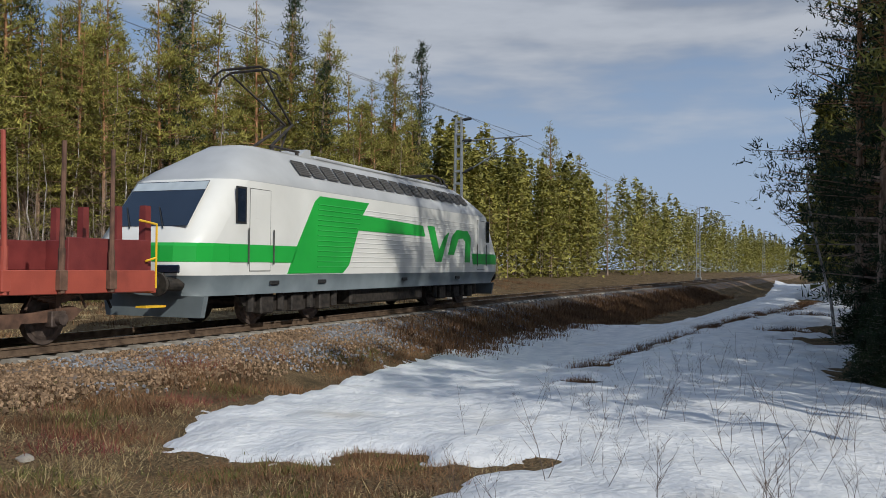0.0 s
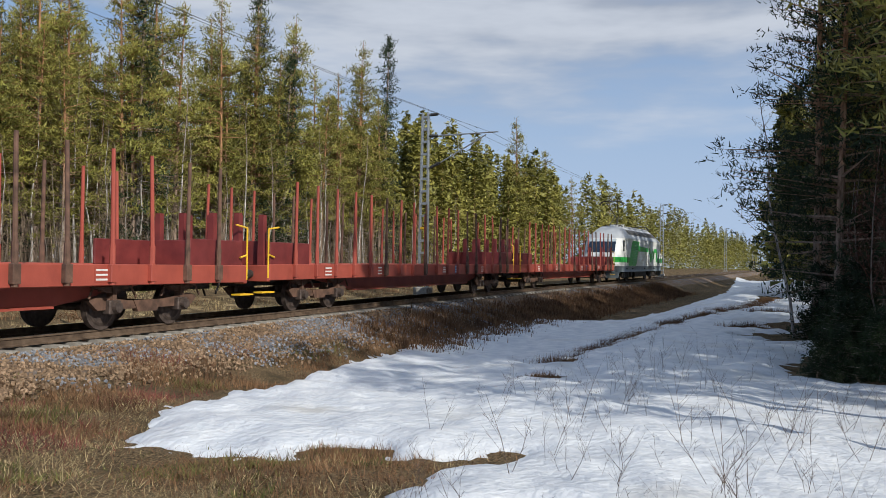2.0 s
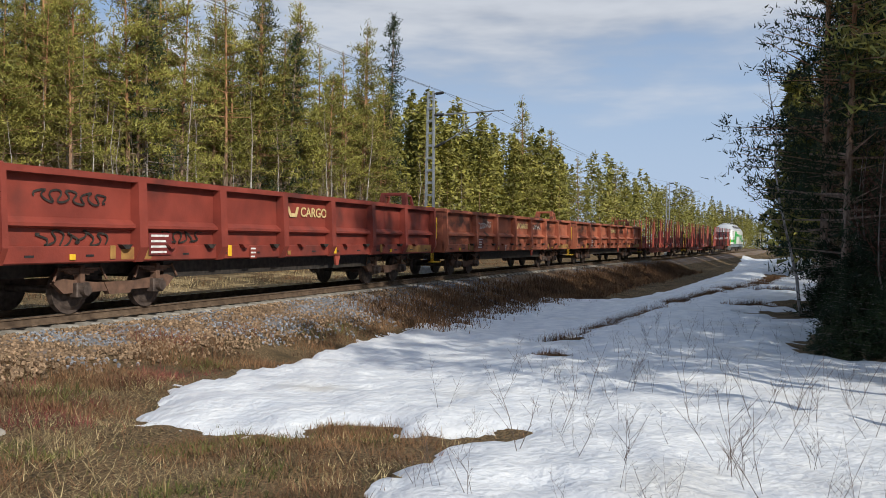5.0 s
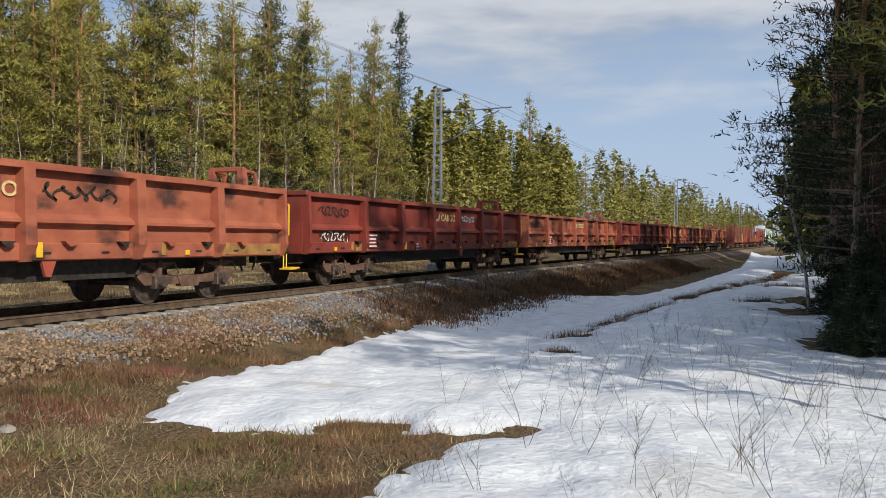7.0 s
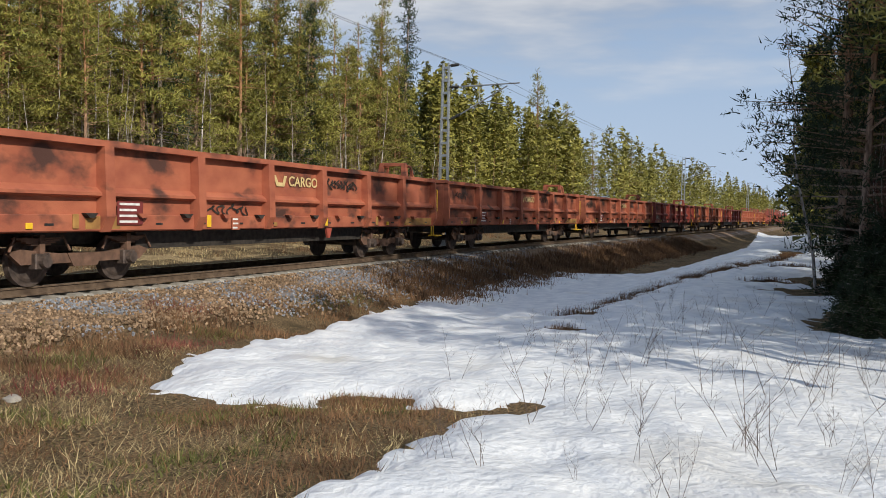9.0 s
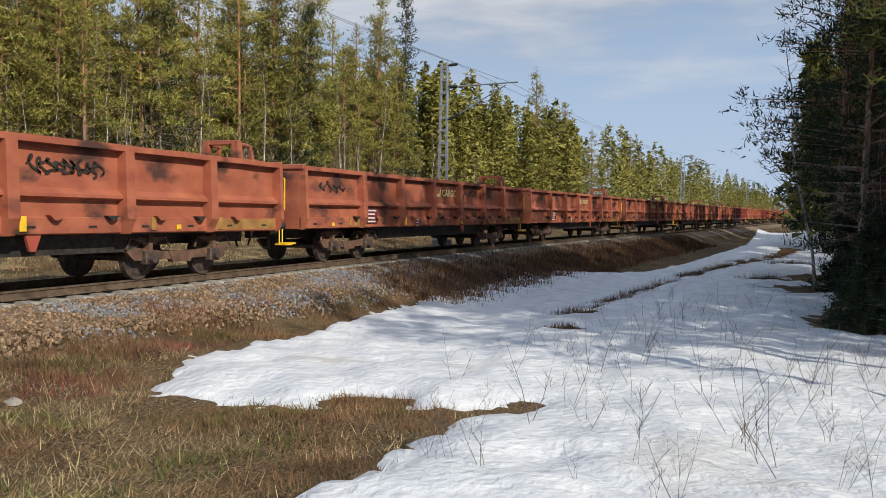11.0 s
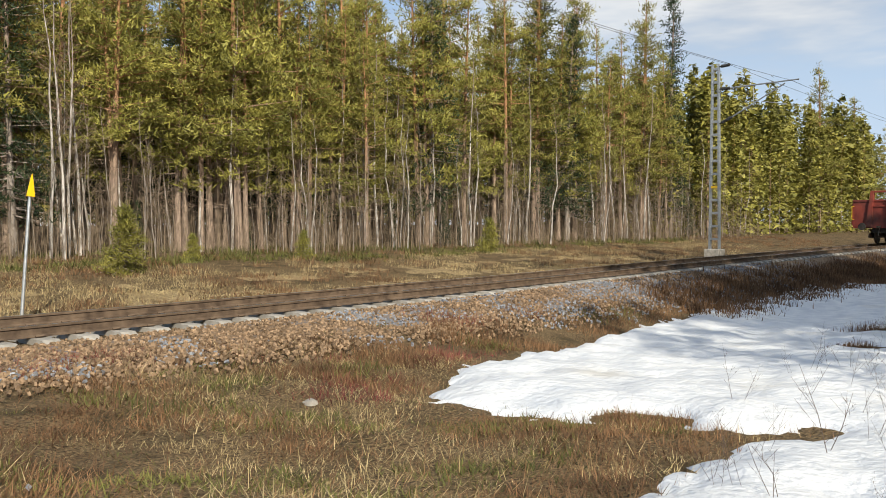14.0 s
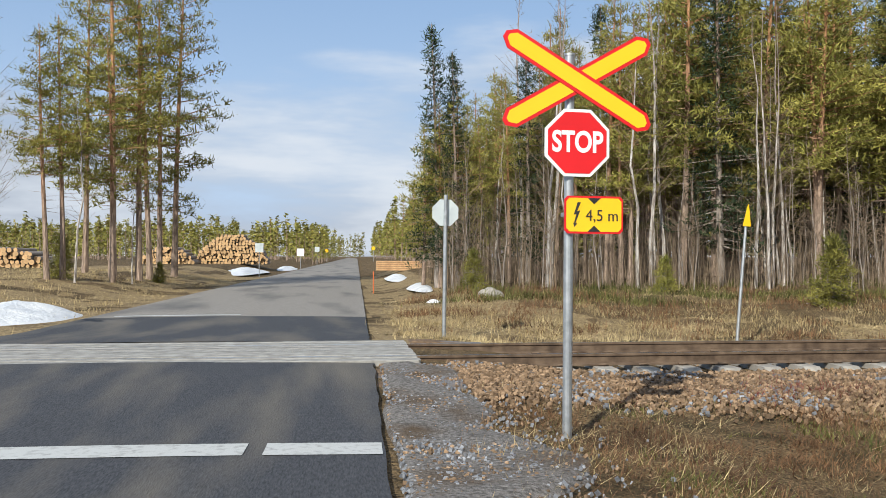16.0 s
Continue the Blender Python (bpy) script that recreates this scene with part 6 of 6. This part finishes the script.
def snow_twigs():
    """Bare shoots that stand out of the snow, each a small thing of its own kind."""
    rnd = random.Random(55)
    kinds = []
    for k in range(8):
        w = thing("bare_shoot", "thin leafless birch shoots poking through the snow", "sapling", group="shoots in the snow")
        bm = bmesh.new()
        for _ in range(rnd.choice((1, 2, 2, 3))):
            a, L = rnd.uniform(0, 6.28), rnd.uniform(0.4, 1.25)
            p = Vector((rnd.gauss(0, 0.12), rnd.gauss(0, 0.12), -0.1))
            d = Vector((math.cos(a) * 0.45, math.sin(a) * 0.45, 1)).normalized() * L
            mid = p + d * 0.5 + Vector((rnd.gauss(0, 0.05), rnd.gauss(0, 0.05), 0))
            rod(bm, p, mid, 0.0036, 0.0028, 4)
            rod(bm, mid, p + d, 0.0028, 0.0012, 4)
            for _ in range(5):
                s = rnd.uniform(0.2, 0.9)
                c = p.lerp(mid, s * 2) if s < 0.5 else mid.lerp(p + d, s * 2 - 1)
                b = rnd.uniform(0, 6.28)
                q = c + Vector((math.cos(b) * 0.7, math.sin(b) * 0.7, 0.8)) * L * rnd.uniform(0.15, 0.42)
                rod(bm, c, q, 0.002, 0.001, 3)
                c = c.lerp(q, 0.6)
                rod(bm, c, c + Vector((math.cos(b + 1) * 0.6, math.sin(b + 1) * 0.6, 0.5)) * L * 0.1, 0.002, 0.001, 3)
        part("shoot", bm, M["shoot"], w)
        kinds.append(w)
    first = set()
    marks = [(8.3, -12.4), (7.9, -13.1), (6.9, -13.5), (9.5, -12.2), (10.2, -13.4), (12.0, -11.8), (7.4, -12.3), (6.3, -12.6), (9.2, -13.8), (8.8, -11.6), (20.5, -11.5), (14, -11.2), (15.5, -10.2), (8.0, -14.0), (11, -12.8)]
    while len(marks) < 150:
        x, y = 5.5 + 19 * rnd.random() ** 1.3, -9.6 - 5.6 * rnd.random()
        if snow_margin(x, y) > 0.3:
            marks.append((x, y))
    for k, (x, y) in enumerate(marks):
        src = kinds[k % 8]
        m = Matrix.Translation((x, y, snow_top(x, y))) @ Euler((0, 0, rnd.uniform(0, 6.28))).to_matrix().to_4x4() @ Matrix.Scale(rnd.uniform(0.45, 1.05), 4)
        if k % 8 in first:
            copy_thing(src, m)
        else:
            first.add(k % 8)
            src.matrix_basis = m


snow_twigs()


# ---- roadside things beyond the crossing ----
def snow_heap(x, y, rx, ry, h, seed):
    rnd = random.Random(seed)
    verts, faces = [], []
    n, rings = 28, 7
    z0 = rough_ground(x, y)
    for j in range(rings + 1):
        u = j / rings
        for k in range(n):
            a = k * math.tau / n
            q = u * (1 + 0.25 * noise.noise((math.cos(a) * 1.3 + seed, math.sin(a) * 1.3, 0)))
            px, py = x + math.cos(a) * rx * q, y + math.sin(a) * ry * q
            verts.append((px, py, z0 - 0.08 + h * (1 - u * u) ** 1.2 * (0.8 + 0.4 * noise.noise((px * 0.9, py * 0.9, seed)))))
    for j in range(rings):
        for k in range(n):
            faces.append((j * n + k, j * n + (k + 1) % n, (j + 1) * n + (k + 1) % n, (j + 1) * n + k)[::-1])
    ob = from_lists("snow_heap", verts, faces, M["snow"], None, True)
    tagged(ob, "ploughed heap of old snow beside the road", "snow", "snow heaps")


for a in ((-8.0, 9.9, 1.6, 3.2, 0.5, 1), (3.5, 21.5, 0.5, 3.0, 0.3, 2), (3.2, 14.4, 0.35, 0.4, 0.2, 3), (3.9, 38, 0.8, 6, 0.35, 4), (-7.4, 62, 1.8, 10, 0.5, 5), (-5.4, 92, 1.3, 12, 0.5, 6)):
    snow_heap(*a)


def log_pile(x0, x1, y, h, seed):
    rnd = random.Random(seed)
    w = thing("log_pile", "stack of sawn logs with pale cut ends", "log pile", pose((x0 + x1) / 2, y, ground((x0 + x1) / 2, y)), "log piles")
    half = (x1 - x0) / 2
    z, k = 0.14, 0
    bm = bmesh.new()
    rod(bm, (0, -2, 0), (0, 2, 0), 0.15, 0.14, 8, 0)
    for f in bm.faces:
        f.material_index = 1 if len(f.verts) > 4 else 0
    me = bpy.data.meshes.new("log")
    bm.to_mesh(me)
    bm.free()
    me.materials.append(M["bark_grey"])
    me.materials.append(M["log_end"])
    while z < h and k < 290:
        reach = half * (1 - 0.75 * (z / h) ** 1.8)
        x = -reach
        while x < reach and k < 290:
            ob = new("log", me)
            ob.parent = w
            s = rnd.uniform(0.8, 1.3)
            ob.matrix_basis = Matrix.Translation((x + rnd.uniform(-0.04, 0.04), rnd.uniform(-0.25, 0.25), z + rnd.uniform(-0.05, 0.05))) @ Matrix.Diagonal((s, 1, s, 1))
            x += 0.33
            k += 1
        z += 0.27


log_pile(-13.6, -6.4, 78, 2.9, 1)
log_pile(-17.6, -12.8, 72, 1.7, 2)
log_pile(-26, -18.5, 50, 1.3, 3)


def plank_stack():
    w = thing("plank_stack", "low stack of sawn planks by the roadside", "planks", pose(4.7, 48, ground(4.7, 48)))
    for k in range(5):
        for j in range(3):
            bm = bmesh.new()
            box(bm, -1.6, 1.6, -0.4 + 0.28 * j, -0.14 + 0.28 * j, 0.1 + 0.14 * k, 0.22 + 0.14 * k, 0.01)
            part("plank", bm, M["plank"], w)


plank_stack()


def small_post(x, y, h, head, mat, label, name="road_marker", r=0.03):
    w = thing(name, label, "road sign", pose(x, y, ground(x, y)))
    bm = bmesh.new()
    rod(bm, (0, 0, -0.2), (0, 0, h), r, r, 8)
    part("post", bm, mat if head == 0 else M["galv"], w)
    if head:
        bm = bmesh.new()
        prism(bm, [(a * head / 0.3, b * head / 0.3 + h - head) for a, b in octagon(0.3)] if mat is M["sign_yellow"] else ((-head, h - 2.2 * head), (head, h - 2.2 * head), (head, h), (-head, h)), "y", -0.04, -0.02)
        part("plate", bm, mat, w)


small_post(1.75, 24.4, 0.95, 0, M["orange"], "thin orange plastic snow stake", "snow_stake", 0.02)
small_post(-5.6, 55, 2.6, 0.32, M["sign_back"], "grey sign board on a post by the road")
small_post(-4.0, 100, 2.6, 0.45, M["sign_white"], "pale sign board on a post by the road")
small_post(-2.4, 134, 3.2, 0.4, M["sign_back"], "pale sign on a post far along the road")
small_post(-1.2, 220, 3.6, 0.5, M["sign_yellow"], "round yellow sign far along the road")
small_post(8.4, 160, 3.0, 0.4, M["sign_yellow"], "round yellow sign far along the road's edge")


def boulder(x, y, r, seed, label, mat):
    bm = bmesh.new()
    bmesh.ops.create_icosphere(bm, subdivisions=3, radius=r)
    for v in bm.verts:
        v.co *= 1 + 0.28 * noise.noise(v.co * 1.6 / r + Vector((seed, 0, 0)))
        v.co.z *= 0.6
    ob = link("boulder", bm, mat, None, "", True)
    ob.matrix_basis = pose(x, y, rough_ground(x, y) + 0.1 * r)
    tagged(ob, label, "stone", "boulders")


boulder(5.0, 14.2, 0.42, 1, "pale sandy boulder on the heath", M["concrete"])
boulder(6.9, -6.0, 0.09, 3, "small grey stone in dry grass", M["concrete"])


# ---- motion ----
def motions():
    times = [0.5 * k for k in range(33)]
    for ob, start in VEHICLES:
        walk(ob, [(t, along(start + travelled(t))) for t in times])


motions()
